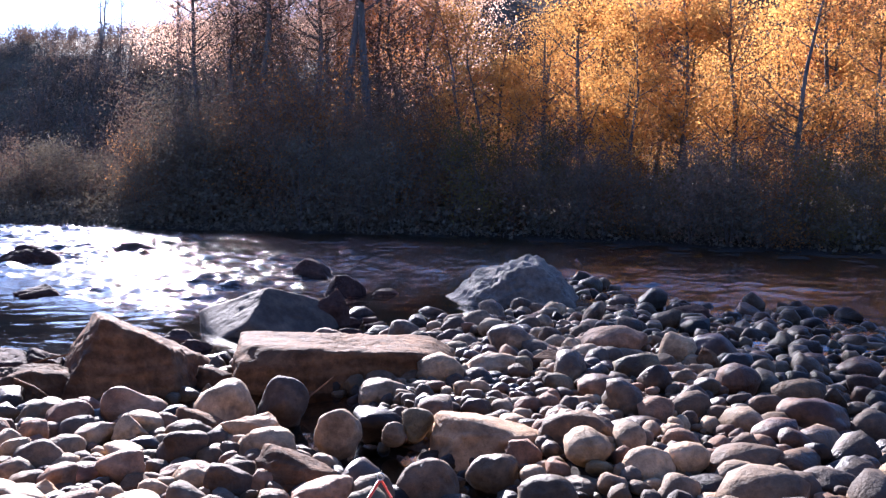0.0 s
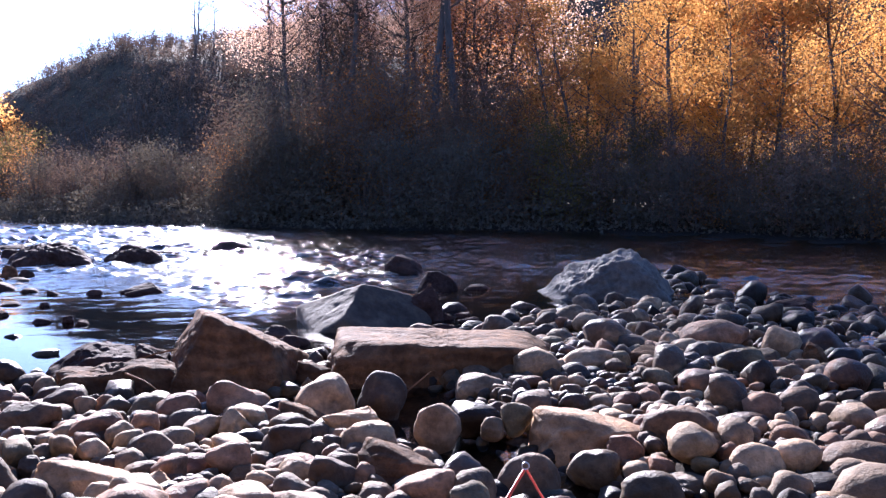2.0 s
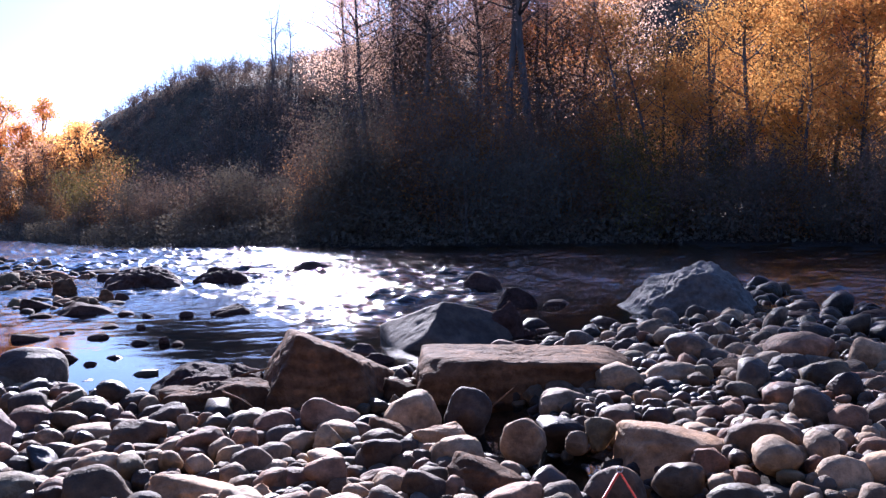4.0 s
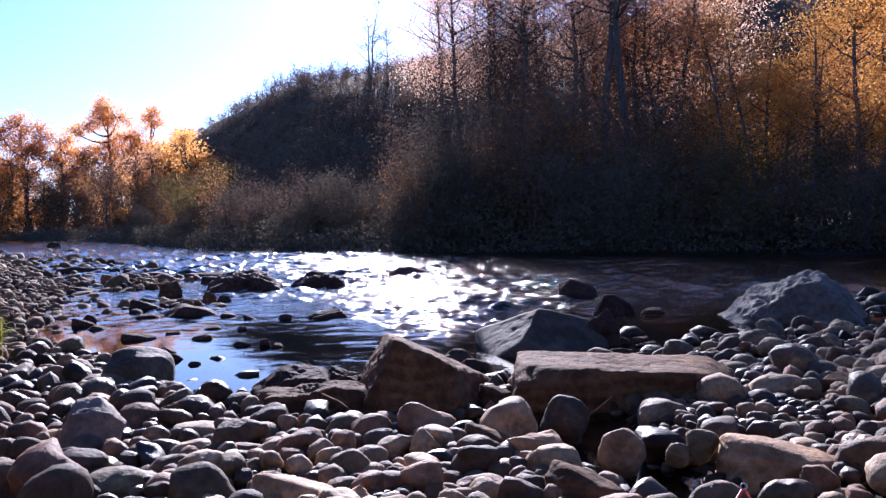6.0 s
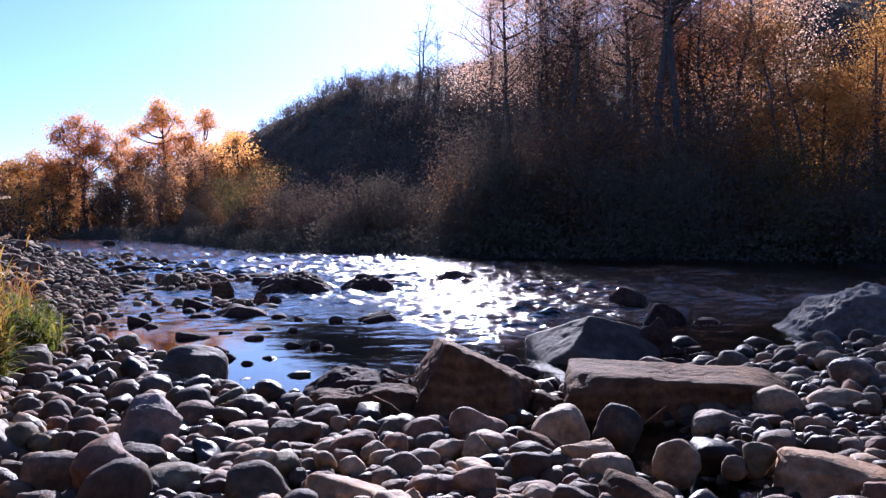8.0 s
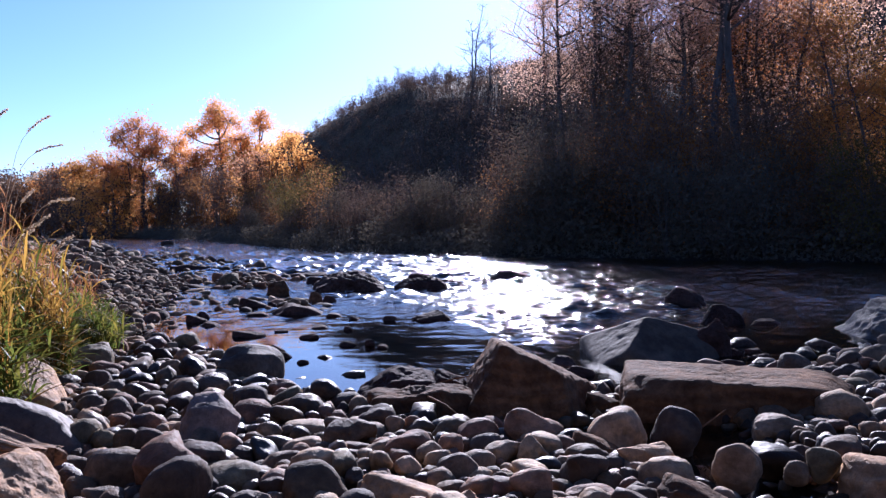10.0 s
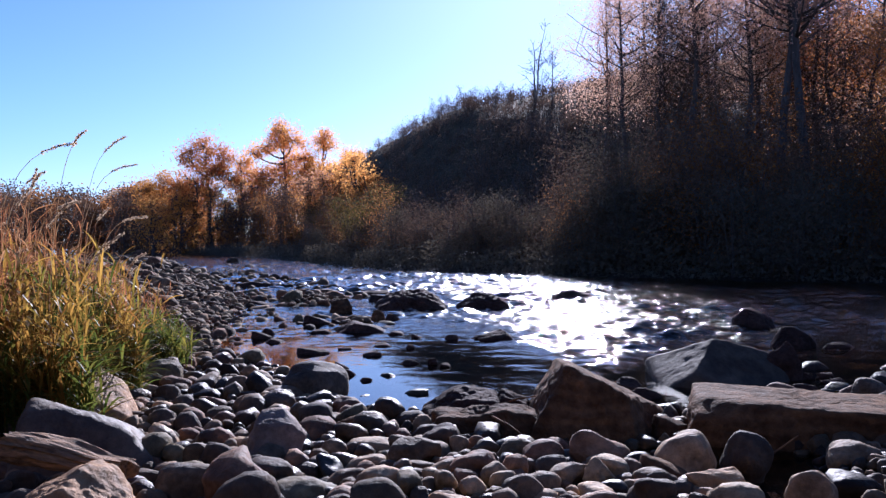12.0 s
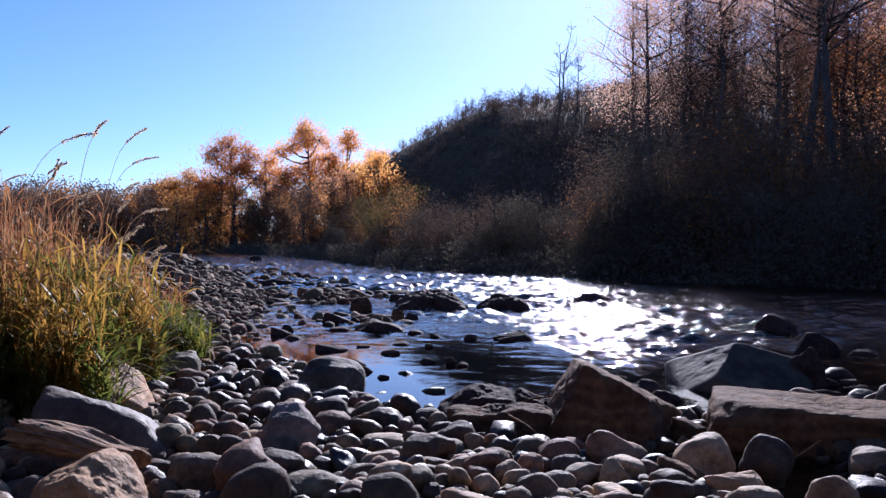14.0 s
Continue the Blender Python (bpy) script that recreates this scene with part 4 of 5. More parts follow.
def cottonwood(az, r, billows, leaf_mat, seed, label, fill=115):
    """A far cottonwood: a forked trunk that carries rounded billows of leaves, each an offset across, a height, a half width and a half height."""
    local = np.random.default_rng(seed)
    x, y = along(az, r)
    g = ground_at(x, y)
    top = max(b[1] for b in billows)
    u = np.linspace(0, 1, 9)
    lead = max(billows, key=lambda b: b[1])
    trunk = np.stack([lead[0] * u ** 1.4 + 0.12 * np.sin(5 * u + seed), 0.15 * np.sin(3 * u + seed), g - 0.2 + (top - g) * u], 1)
    wood, spots = [(trunk, 0.2 * (1 - 0.85 * u))], []
    low = min(b[1] for b in billows)
    infill = [(np.interp((z - g) / (top - g), u, trunk[:, 0]) + local.normal(0, 0.8), z, local.uniform(0.8, 1.2), 0.7) for z in np.linspace(low - 0.6, low + 1.1, 4 if len(billows) > 4 else 2)]
    for dx, z, rx, rz in [*billows, *infill]:
        s = np.clip((z - 1.4 * rz - g) / max(top - g, 0.5), 0.12, 0.9)
        p = np.array([np.interp(s, u, trunk[:, k]) for k in range(3)])
        heart = np.array([dx, local.uniform(-0.6, 0.6) * rx, max(z, g + 0.4)])
        w = np.linspace(0, 1, 5)[:, None]
        wood.append((p + (heart - p) * w + np.array([0, 0, -0.3]) * np.sin(np.pi * w), 0.09 * (1 - 0.7 * w[:, 0])))
        for _ in range(int(16 * (rx * rz + 0.35))):
            d = local.normal(size=3)
            d *= local.uniform(0.35, 1.0) ** 0.6 / np.linalg.norm(d)
            c = heart + d * [rx, rx, rz]
            wood.append((np.stack([heart + (c - heart) * 0.15, heart + (c - heart) * 0.9]), np.array([0.03, 0.012])))
            k = int(fill * local.uniform(0.35, 1.2) * (1.0 if z > low + 1.2 else 0.6))
            spots.append(c + local.normal(0, 1, (k, 3)) * [0.33, 0.33, 0.32] * local.uniform(0.5, 1.3))
    thing = base("cottonwood_tree", x, y, 0, label, "tree", "cottonwoods round the bend")
    part("trunk", scene_mesh("trunk", tubes(wood, 5), BARK), None, thing)
    part("crown", scene_mesh("crown", leaves(np.concatenate(spots), 0.06, local), leaf_mat, False), None, thing)
    thing.matrix_basis = pose(x, y, 0, 0, 0, az)
    return thing


SUNLIT = "sunlit cottonwood with orange autumn leaves round the bend"
cottonwood(42.9, 73, ((0, 8.1, 1.3, 0.85), (-1.2, 7.3, 1.1, 0.8), (1.3, 7.4, 1.0, 0.8), (0.3, 6.5, 1.6, 0.8), (-1.3, 5.7, 1.2, 0.7), (1.7, 5.7, 0.9, 0.7), (0.1, 4.8, 1.3, 0.7)), AMBER_TREE, 301, "broad cottonwood with thinning dark orange leaves round the bend")
cottonwood(38.2, 75, ((0.1, 9.9, 1.25, 0.8), (0.7, 8.9, 1.1, 0.8), (-0.4, 9.0, 0.9, 0.6), (-1.6, 8.5, 1.0, 0.5), (-2.4, 7.9, 0.8, 0.4), (0.3, 7.4, 1.4, 0.8), (-0.5, 6.2, 1.3, 0.8), (0.6, 5.1, 1.2, 0.8), (-0.3, 4.0, 1.3, 0.8)), ORANGE, 302, "tallest cottonwood with orange leaves and a thin side limb")
cottonwood(35.75, 76, ((0, 9.2, 1.0, 0.75), (0.25, 8.5, 0.95, 0.6), (-0.3, 6.8, 1.3, 0.8), (0.7, 6.0, 1.3, 0.8), (-0.4, 5.2, 1.3, 0.8)), ORANGE, 303, "cottonwood with a round orange crown on a bare stem")
cottonwood(34.1, 74, ((0.1, 7.6, 1.1, 0.75), (0.8, 6.9, 1.0, 0.8), (-0.6, 6.6, 1.1, 0.8), (0.2, 5.7, 1.3, 0.8)), ORANGE, 304, SUNLIT)
cottonwood(40.9, 76, ((0, 7.2, 0.9, 0.6), (0.4, 6.3, 1.1, 0.7), (-0.5, 5.4, 1.1, 0.7), (0.3, 4.4, 1.3, 0.7)), ORANGE, 305, SUNLIT)
cottonwood(37.0, 74, ((0, 7.5, 1.1, 0.6), (0.6, 6.6, 1.2, 0.7), (-0.4, 5.6, 1.3, 0.8), (0.3, 4.5, 1.3, 0.8)), ORANGE, 306, SUNLIT)
cottonwood(39.7, 74, ((0, 6.3, 1.0, 0.6), (0.5, 5.4, 1.1, 0.7), (-0.4, 4.5, 1.2, 0.7)), AMBER_TREE, 307, "small cottonwood with dark orange leaves round the bend")
cottonwood(45.7, 74, ((0.4, 5.6, 0.6, 0.7), (-0.9, 5.1, 0.7, 0.65), (0.2, 4.5, 1.0, 0.7), (-0.8, 3.9, 1.0, 0.7)), GOLD, 308, "small bright yellow cottonwood beside dark brush")
cottonwood(44.4, 73, ((0, 4.9, 0.9, 0.6), (0.4, 4.1, 1.1, 0.6)), AMBER_TREE, 309, "low cottonwood with dark orange leaves round the bend")
cottonwood(47.6, 80, ((0, 4.9, 1.0, 0.6), (0.9, 4.4, 1.0, 0.6), (-0.8, 4.2, 1.1, 0.6)), AMBER_TREE, 310, "low cottonwood with dark orange leaves round the bend")
rows = np.random.default_rng(77)
for i in range(22):
    az = 33.2 + 13.5 * (i + rows.uniform(0, 1)) / 22
    z = rows.uniform(3.4, 5.4) + max(0.0, 36.5 - az) * 0.5
    cottonwood(az, rows.uniform(68, 73), ((0, z, 0.8, 0.6), (rows.uniform(-0.8, 0.8), z - 0.8, 1.0, 0.6), (rows.uniform(-0.8, 0.8), z - 1.6, 1.1, 0.6), (0.2, z - 2.4, 1.2, 0.6)), (GOLD, ORANGE, ORANGE, RUSTY)[rows.integers(4)], 320 + i, "young cottonwood with brown and orange leaves at the river bend", 26)
for i in range(9):
    az = 33.2 + 3.6 * (i + rows.uniform(0, 1)) / 9
    z = rows.uniform(3.6, 5.3)
    cottonwood(az, rows.uniform(51, 57), ((0, z, 0.6, 0.5), (rows.uniform(-0.6, 0.6), z - 0.7, 0.8, 0.55), (rows.uniform(-0.6, 0.6), z - 1.5, 0.9, 0.6)), (AMBER_TREE, ORANGE, RUSTY)[rows.integers(3)], 350 + i, "young cottonwood with orange leaves at the hill's foot", 40)
for i in range(62):
    x, y = along(43.5 + 0.29 * i + local.uniform(-0.3, 0.3), local.uniform(74, 92))
    plant("bank_shrub", far_brush[(0, 0, 1)[local.integers(3)]], x, y, ground_at(x, y) - 0.05, local.uniform(0, 360), local.uniform(0.85, 1.15), "tall dark autumn brush round the bend", "shrub", "brush round the bend")
for i in range(72):
    az = 32 + 18 * (i + local.uniform(0, 1)) / 72
    x, y = along(az, 70)
    for _ in range(12):
        x, y = along(az, np.hypot(x, bank(x) + local.uniform(0.5, 7)))
    plant("bank_shrub", far_brush[local.integers(3)] if az > 38 else brush[(1, 4, 3, 4)[local.integers(4)]], x, y, ground_at(x, y) - 0.05, local.uniform(0, 360), local.uniform(0.35, 0.75) if az > 38 else local.uniform(0.7, 1.4), "low autumn brush along the river bend", "shrub", "brush round the bend")


# brush that covers the hillside
def hillside_brush():
    local = np.random.default_rng(5)
    spots, stems = [], []
    while len(spots) < 2600:
        az, r = local.uniform(-30, 40) if local.uniform() < 0.45 else local.uniform(12, 37), local.uniform(23, 66)
        x, y = along(az, r)
        if y > bank(x) + 2:
            spots.append((x, y, ground_at(x, y), local.uniform(0.4, 1.2) * (0.6 if r > 44 else 1.0)))
    where = []
    for x, y, z, s in spots:
        k = int(160 * s)
        p = local.normal(0, 0.34, (k, 3)) * s + [x, y, z + 0.55 * s]
        where.append(p)
        for _ in range(2):
            tip = local.normal(0, 0.45, 2) * s
            stems.append(([(x, y, z - 0.1), (x + tip[0] * 0.4, y + tip[1] * 0.4, z + 0.7 * s), (x + tip[0], y + tip[1], z + 1.5 * s)], (0.02 * s, 0.014 * s, 0.005)))
    where = np.concatenate(where)
    ob = new("hillside_brush", scene_mesh("hillside_brush", leaves(where, 0.036, local), RUSSET, False))
    tagged(ob, "low brown brush covering the shaded hillside", "brush", kind="stuff")
    ob = new("hillside_stems", scene_mesh("hillside_stems", tubes(stems, 3), BARK))
    tagged(ob, "bare grey stems of the hillside brush", "brush", kind="stuff")


hillside_brush()


def waterside_growth():
    """Low growth that hangs over the foot of the far bank."""
    local = np.random.default_rng(15)
    x = np.concatenate([local.uniform(-24, 16, 22000), local.uniform(-66, -20, 13000)])
    lump = 0.5 + 0.5 * np.sin(x * 1.3) * np.sin(x * 0.47 + 1)
    y = bank(x) + local.uniform(-0.15, 1.6, len(x))
    z = np.maximum(terrain(x, y), 0.0) + local.uniform(0, 1, len(x)) ** 1.5 * (0.35 + 0.5 * lump)
    ob = new("waterside_growth", scene_mesh("waterside_growth", leaves(np.stack([x, y, z], 1), 0.04, local), DULL, False))
    tagged(ob, "dark low growth along the foot of the far bank", "brush", kind="stuff")


waterside_growth()


# ---- grass on the near bank ----
def blades(n, area, height, width, local, droop=0.35):
    """Bent blades of grass; area gives a foot for each."""
    foot = area(n)
    az = foot[:, 3] + local.normal(0, 0.9, n)
    h = height(foot) * foot[:, 4] * local.uniform(0.4, 1.05, n)
    lean = local.uniform(0.1, 1.0, n) * droop / 0.35
    u = np.array([0, 0.3, 0.6, 0.85, 1.0])
    d = np.stack([np.cos(az), np.sin(az)], 1)
    side = np.stack([-np.sin(az), np.cos(az), 0 * az], 1)
    out = np.zeros((n, 5, 2, 3))
    for i, t in enumerate(u):
        c = np.concatenate([foot[:, :2] + d * (lean * h * t ** 2)[:, None], (foot[:, 2] - 0.03 + h * (t - 0.5 * lean * t ** 2.6))[:, None]], 1)
        w = width * (1 - 0.92 * t ** 1.6) * local.uniform(0.7, 1.3, n)
        out[:, i, 0], out[:, i, 1] = c - side * w[:, None], c + side * w[:, None]
    v = out.reshape(-1, 3)
    o = np.arange(n)[:, None] * 10
    f = np.stack([np.stack([o[:, 0] + 2 * i, o[:, 0] + 2 * i + 1, o[:, 0] + 2 * i + 3, o[:, 0] + 2 * i + 2], 1) for i in range(4)], 1).reshape(-1, 4)
    return v.tolist(), f.tolist()


def leafy_stems(n, area, height, leaf, width, local, droop, upto=1.0):
    """Grass stems that carry long arching leaves on all sides."""
    foot = area(n)
    h = height * foot[:, 4] * local.uniform(0.55, 1.05, n)
    way, lean = foot[:, 3] + local.normal(0, 0.9, n), local.uniform(0.02, 0.3, n)
    k = 6
    own = np.repeat(np.arange(n), k)
    t = local.uniform(0.12, upto, n * k)
    hh, ll = h[own], lean[own]
    sx, sy = np.cos(way[own]), np.sin(way[own])
    start = np.stack([foot[own, 0] + sx * ll * hh * t ** 2, foot[own, 1] + sy * ll * hh * t ** 2, foot[own, 2] - 0.03 + hh * t], 1)
    az = local.uniform(0, 2 * np.pi, n * k)
    length = leaf * local.uniform(0.55, 1.25, n * k)
    rise, sag = np.radians(local.uniform(38, 82, n * k)), droop * local.uniform(0.35, 1.25, n * k)
    twist = local.normal(0, 0.5, n * k)
    out = np.zeros((n * k, 6, 2, 3))
    for i, u in enumerate((0, 0.18, 0.4, 0.64, 0.85, 1.0)):
        reach, up = length * np.cos(rise) * (u + 0.25 * u * u), length * (np.sin(rise) * u - sag * u ** 2.2)
        c = start + np.stack([np.cos(az) * reach, np.sin(az) * reach, up], 1)
        w = width * (0.35 + 1.6 * u if u < 0.4 else 1.0) * (1 - u ** 2.2 * 0.97)
        side = np.stack([-np.sin(az + twist * u), np.cos(az + twist * u), 0.5 * np.sin(twist * 2 * u)], 1) * w
        out[:, i, 0], out[:, i, 1] = c - side, c + side
    v = out.reshape(-1, 3)
    o = np.arange(n * k) * 12
    f = np.stack([np.stack([o + 2 * i, o + 2 * i + 1, o + 2 * i + 3, o + 2 * i + 2], 1) for i in range(5)], 1).reshape(-1, 4)
    u = np.linspace(0, 1, 4)
    st = np.zeros((n, 4, 2, 3))
    for i, q in enumerate(u):
        c = np.stack([foot[:, 0] + np.cos(way) * lean * h * q * q, foot[:, 1] + np.sin(way) * lean * h * q * q, foot[:, 2] - 0.03 + h * q], 1)
        side = np.stack([-np.sin(way), np.cos(way), 0 * way], 1) * (0.0026 * (1 - 0.6 * q))
        st[:, i, 0], st[:, i, 1] = c - side, c + side
    o2 = len(v) + np.arange(n) * 8
    f2 = np.stack([np.stack([o2 + 2 * i, o2 + 2 * i + 1, o2 + 2 * i + 3, o2 + 2 * i + 2], 1) for i in range(3)], 1).reshape(-1, 4)
    return np.concatenate([v, st.reshape(-1, 3)]).tolist(), np.concatenate([f, f2]).tolist()


def near_bank(lo, hi, front, back, local):
    """Feet along the near bank, from lo to hi metres along its edge and from front to back metres behind it."""
    def area(n):
        k = max(6, n // 22)
        tuft = local.integers(0, k, n)
        ts, tb = local.uniform(lo, hi, k), front + (back - front) * local.uniform(0, 1, k) ** 1.2
        out = local.normal(0, 0.05, (n, 2))
        s, b = ts[tuft] + out[:, 0], tb[tuft] + out[:, 1]
        way = np.arctan2(0.77 * out[:, 0] - 0.64 * out[:, 1], -0.64 * out[:, 0] - 0.77 * out[:, 1])
        x = -3.42 - 0.64 * s - 0.77 * b + 0.08 * np.sin(s * 5)
        y = 2.8 + 0.77 * s - 0.64 * b
        return np.stack([x, y, terrain(x, y), way, local.uniform(0.65, 1.12, k)[tuft]], 1)
    return area


local = np.random.default_rng(33)
for n, lo, hi, front, back, tall, leaf, wide, droop, mat_, lab in (
        (560, 0.1, 1.7, 0.08, 0.5, 0.5, 0.27, 0.0082, 0.6, GRASS_GREEN, "green leafy grass hanging over the stones"),
        (640, 0.2, 1.7, 0.15, 0.8, 0.74, 0.27, 0.0078, 0.6, GRASS_GREEN, "tall green grass with arching leaves"),
        (820, 0.2, 1.75, 0.12, 1.1, 0.92, 0.27, 0.0074, 0.6, GRASS, "tall yellow and orange autumn grass on the bank"),
        (700, 0.3, 1.9, 0.4, 1.5, 1.08, 0.24, 0.0045, 0.7, GRASS_RUST, "rust-coloured dry tall grass on the bank"),
        (300, 2.5, 3.5, -0.15, 0.4, 0.42, 0.21, 0.0078, 0.6, GRASS_GREEN, "low green grass tuft at the edge of the stones"),
        (330, 2.1, 3.5, 0.0, 0.6, 0.5, 0.22, 0.005, 0.8, GRASS, "yellow grass behind the low tuft"),
        (380, 1.7, 3.8, 0.3, 1.3, 0.62, 0.22, 0.004, 0.7, GRASS_RUST, "dry brown grass behind the green tuft"),
        (480, 3.3, 7.0, 0.3, 3.4, 0.6, 0.22, 0.006, 0.7, GRASS_RUST, "dry grass covering the bank upstream"),
        (560, 1.5, 7.0, 1.2, 4.6, 0.85, 0.26, 0.006, 0.7, GRASS, "grass covering the bank behind the stones")):
    me = scene_mesh("grass_clump", leafy_stems(n, near_bank(lo, hi, front, back, local), tall, leaf, wide, local, droop), mat_)
    tagged(new("grass_clump", me), lab, "grass", "grass on the near bank", "stuff")
me = scene_mesh("grass_clump", blades(2600, near_bank(0.4, 1.9, 0.4, 1.5, local), lambda f: np.full(len(f), 1.15), 0.0032, local, 0.3), GRASS_RUST)
tagged(new("grass_clump", me), "thin dry blades standing in the tall grass", "grass", "grass on the near bank", "stuff")


def back_grass(n):
    az, r = local.uniform(47.5, 78, n), 6.5 * (40 / 6.5) ** local.uniform(0, 1, n)
    x, y = -r * np.sin(np.radians(az)), r * np.cos(np.radians(az))
    return np.stack([x, y, terrain(x, y), local.uniform(0, 6.28, n), local.uniform(0.6, 1.1, n)], 1)


me = scene_mesh("meadow_grass", blades(5500, back_grass, lambda f: np.full(len(f), 0.75), 0.012, local), GRASS_RUST)
tagged(new("meadow_grass", me), "dry meadow grass behind the bank", "grass", "grass on the near bank", "stuff")


def seed_stalk(x, y, z, h, lean, az):
    """One tall stalk with a drooping feathery head."""
    u = np.linspace(0, 1, 21)
    d = np.array([math.cos(az), math.sin(az)])
    nod = np.clip((u - 0.8) / 0.2, 0, 1) ** 1.7 * local.uniform(0.3, 1.0)
    reach = h * (lean * u ** 2.6 + 0.05 * nod)
    pts = np.stack([x + d[0] * reach, y + d[1] * reach, z + h * (u - 0.35 * lean * u ** 6 - 0.06 * nod)], 1)
    stalk = base("seed_stalk", x, y, z, "tall dry grass stalk with a feathery seed head", "grass stalk", "seed stalks above the grass")
    o = np.array([x, y, z])
    part("stalk", scene_mesh("stalk", tubes([(pts - o, 0.003 * (1 - 0.6 * u))], 4), STRAW), None, stalk)
    t = local.uniform(0.89, 1.0, 240)
    c = np.stack([np.interp(t, u, pts[:, i]) for i in range(3)], 1) + local.normal(0, 0.0035, (240, 3)) - o
    part("seed_head", scene_mesh("seed_head", leaves(c, 0.0045, local), STRAW, False), None, stalk)


for i in range(60):
    tall = i < 26
    s, b = (local.uniform(0.2, 1.9), local.uniform(0.25, 1.3)) if tall else (local.uniform(0.8, 3.4), local.uniform(0.1, 0.9))
    x, y = -3.42 - 0.64 * s - 0.77 * b, 2.8 + 0.77 * s - 0.64 * b
    seed_stalk(x, y, ground_at(x, y) - 0.02, local.uniform(1.2, 1.75) if tall else local.uniform(0.7, 1.15) * (1.15 - 0.12 * s), local.uniform(0.05, 0.3), local.uniform(-0.7, 1.4))


# ---- small things ----
def twig(points, r, label):
    me = scene_mesh("twig", tubes([(np.array(points), np.linspace(r, r * 0.5, len(points)))], 5), DRIFT)
    return tagged(new("twig", me), label, "twig")


twig([(-0.66, 3.86, 0.04), (-0.62, 3.87, 0.08), (-0.57, 3.88, 0.12), (-0.53, 3.88, 0.155)], 0.005, "thin dry twig standing between two stones")
twig([(-2.05, 4.22, 0.11), (-1.95, 4.28, 0.14), (-1.87, 4.34, 0.15)], 0.006, "thin stick lying on a dark rock")
twig([(-1.9, 3.86, 0.13), (-1.8, 3.84, 0.1), (-1.72, 3.8, 0.07)], 0.006, "thin stick leaning on a dark rock")


def cord():
    m, nt, bsdf = nodes_of("orange cord")
    bsdf.inputs["Base Color"].default_value = (0.75, 0.09, 0.035, 1)
    bsdf.inputs["Roughness"].default_value = 0.5
    steel, nt, bsdf = nodes_of("steel ring")
    bsdf.inputs["Base Color"].default_value = (0.6, 0.6, 0.6, 1)
    bsdf.inputs["Metallic"].default_value = 1.0
    bsdf.inputs["Roughness"].default_value = 0.3
    thing = base("cord_loop", 0.0165, 0.663, 0.064, "stiff bright orange cord loop below a small steel ring", "cord")
    legs = []
    for side in (-1, 1):
        w = np.linspace(0, 1, 9)
        legs.append((np.stack([side * (0.0006 + 0.44 * w), -0.02 - 0.1 * w, 0.716 * (1 - w) - 0.02 * w], 1), [0.0011 if side < 0 else 0.0007] * 9))
    for leg in legs:
        part("cord", scene_mesh("cord", tubes([leg], 6), m), None, thing)
    a = np.linspace(0, 2 * np.pi, 17)
    part("ring", scene_mesh("ring", tubes([(np.stack([0.0022 * np.cos(a), 0 * a - 0.02, 0.0022 * np.sin(a) + 0.7182], 1), [0.0005] * 17)], 5), steel), None, thing, "small steel ring")


cord()

# ---- the cobbles of the bar, packed between the named stones ----
rng = np.random.default_rng(11)
CELL = 0.25
grid = {}


def put_in(x, y, a):
    grid.setdefault((int(x // CELL), int(y // CELL)), []).append((x, y, a))


def free_at(x, y, a, slack):
    i, j = int(x // CELL), int(y // CELL)
    for p in range(i - 1, i + 2) if a < 0.12 else range(i - 4, i + 5):
        for q in range(j - 1, j + 2) if a < 0.12 else range(j - 4, j + 5):
            for u, v, b in grid.get((p, q), ()):
                if (u - x) ** 2 + (v - y) ** 2 < (slack * (a + b)) ** 2:
                    return False
    return True


for x, y, a, b in taken:
    long, short = max(a, b), min(a, b)
    if long > 0.25:
        k = max(2, int(long / short * 2))
        for t in np.linspace(-1, 1, 2 * k + 1):
            put_in(x + (t * (a - short) if a > b else 0), y + (t * (b - short) if b > a else 0), short)
    else:
        put_in(x, y, (a + b) / 2)


def dry_spot(far):
    """A place on the bar, denser towards the camera."""
    while True:
        r, az = 0.4 + (far - 0.4) * rng.uniform(0, 1) ** 0.75, rng.uniform(-40, 78)
        x, y = -r * math.sin(radians(az)), r * math.cos(radians(az))
        if y < shore(x) + (0.1 if -7 < x < -1.9 else 0.5) and -0.77 * (x + 3.35) - 0.64 * (y - 2.75) < 0.75:
            return x, y


cobbles = []
for a_lo, a_hi, tries, slack, far in ((0.075, 0.105, 330, 0.82, 9.0), (0.048, 0.078, 1900, 0.82, 9.0), (0.032, 0.05, 14000, 0.78, 8.5), (0.016, 0.032, 17000, 0.8, 6.5), (0.008, 0.016, 13000, 0.8, 4.6)):
    for _ in range(tries):
        x, y = dry_spot(far)
        a = rng.uniform(a_lo, a_hi)
        if a > 0.038 and (((x + 1.35) / 0.38) ** 2 + ((y - 3.86) / 0.22) ** 2 < 1 or ((x + 0.3) / 0.75) ** 2 + ((y - 3.98) / 0.27) ** 2 < 1):
            continue  # only small stones in the shade of the boulders
        if y < 4.3 and -1.9 < x < 0.8 and ground_at(x, y) < -0.02 and (a > 0.034 or rng.uniform() < 0.45):
            continue  # the small puddles stay open
        if free_at(x, y, a, slack) and (a > 0.06 or ground_at(x, y) > -0.03):
            put_in(x, y, a)
            cobbles.append((x, y, a))

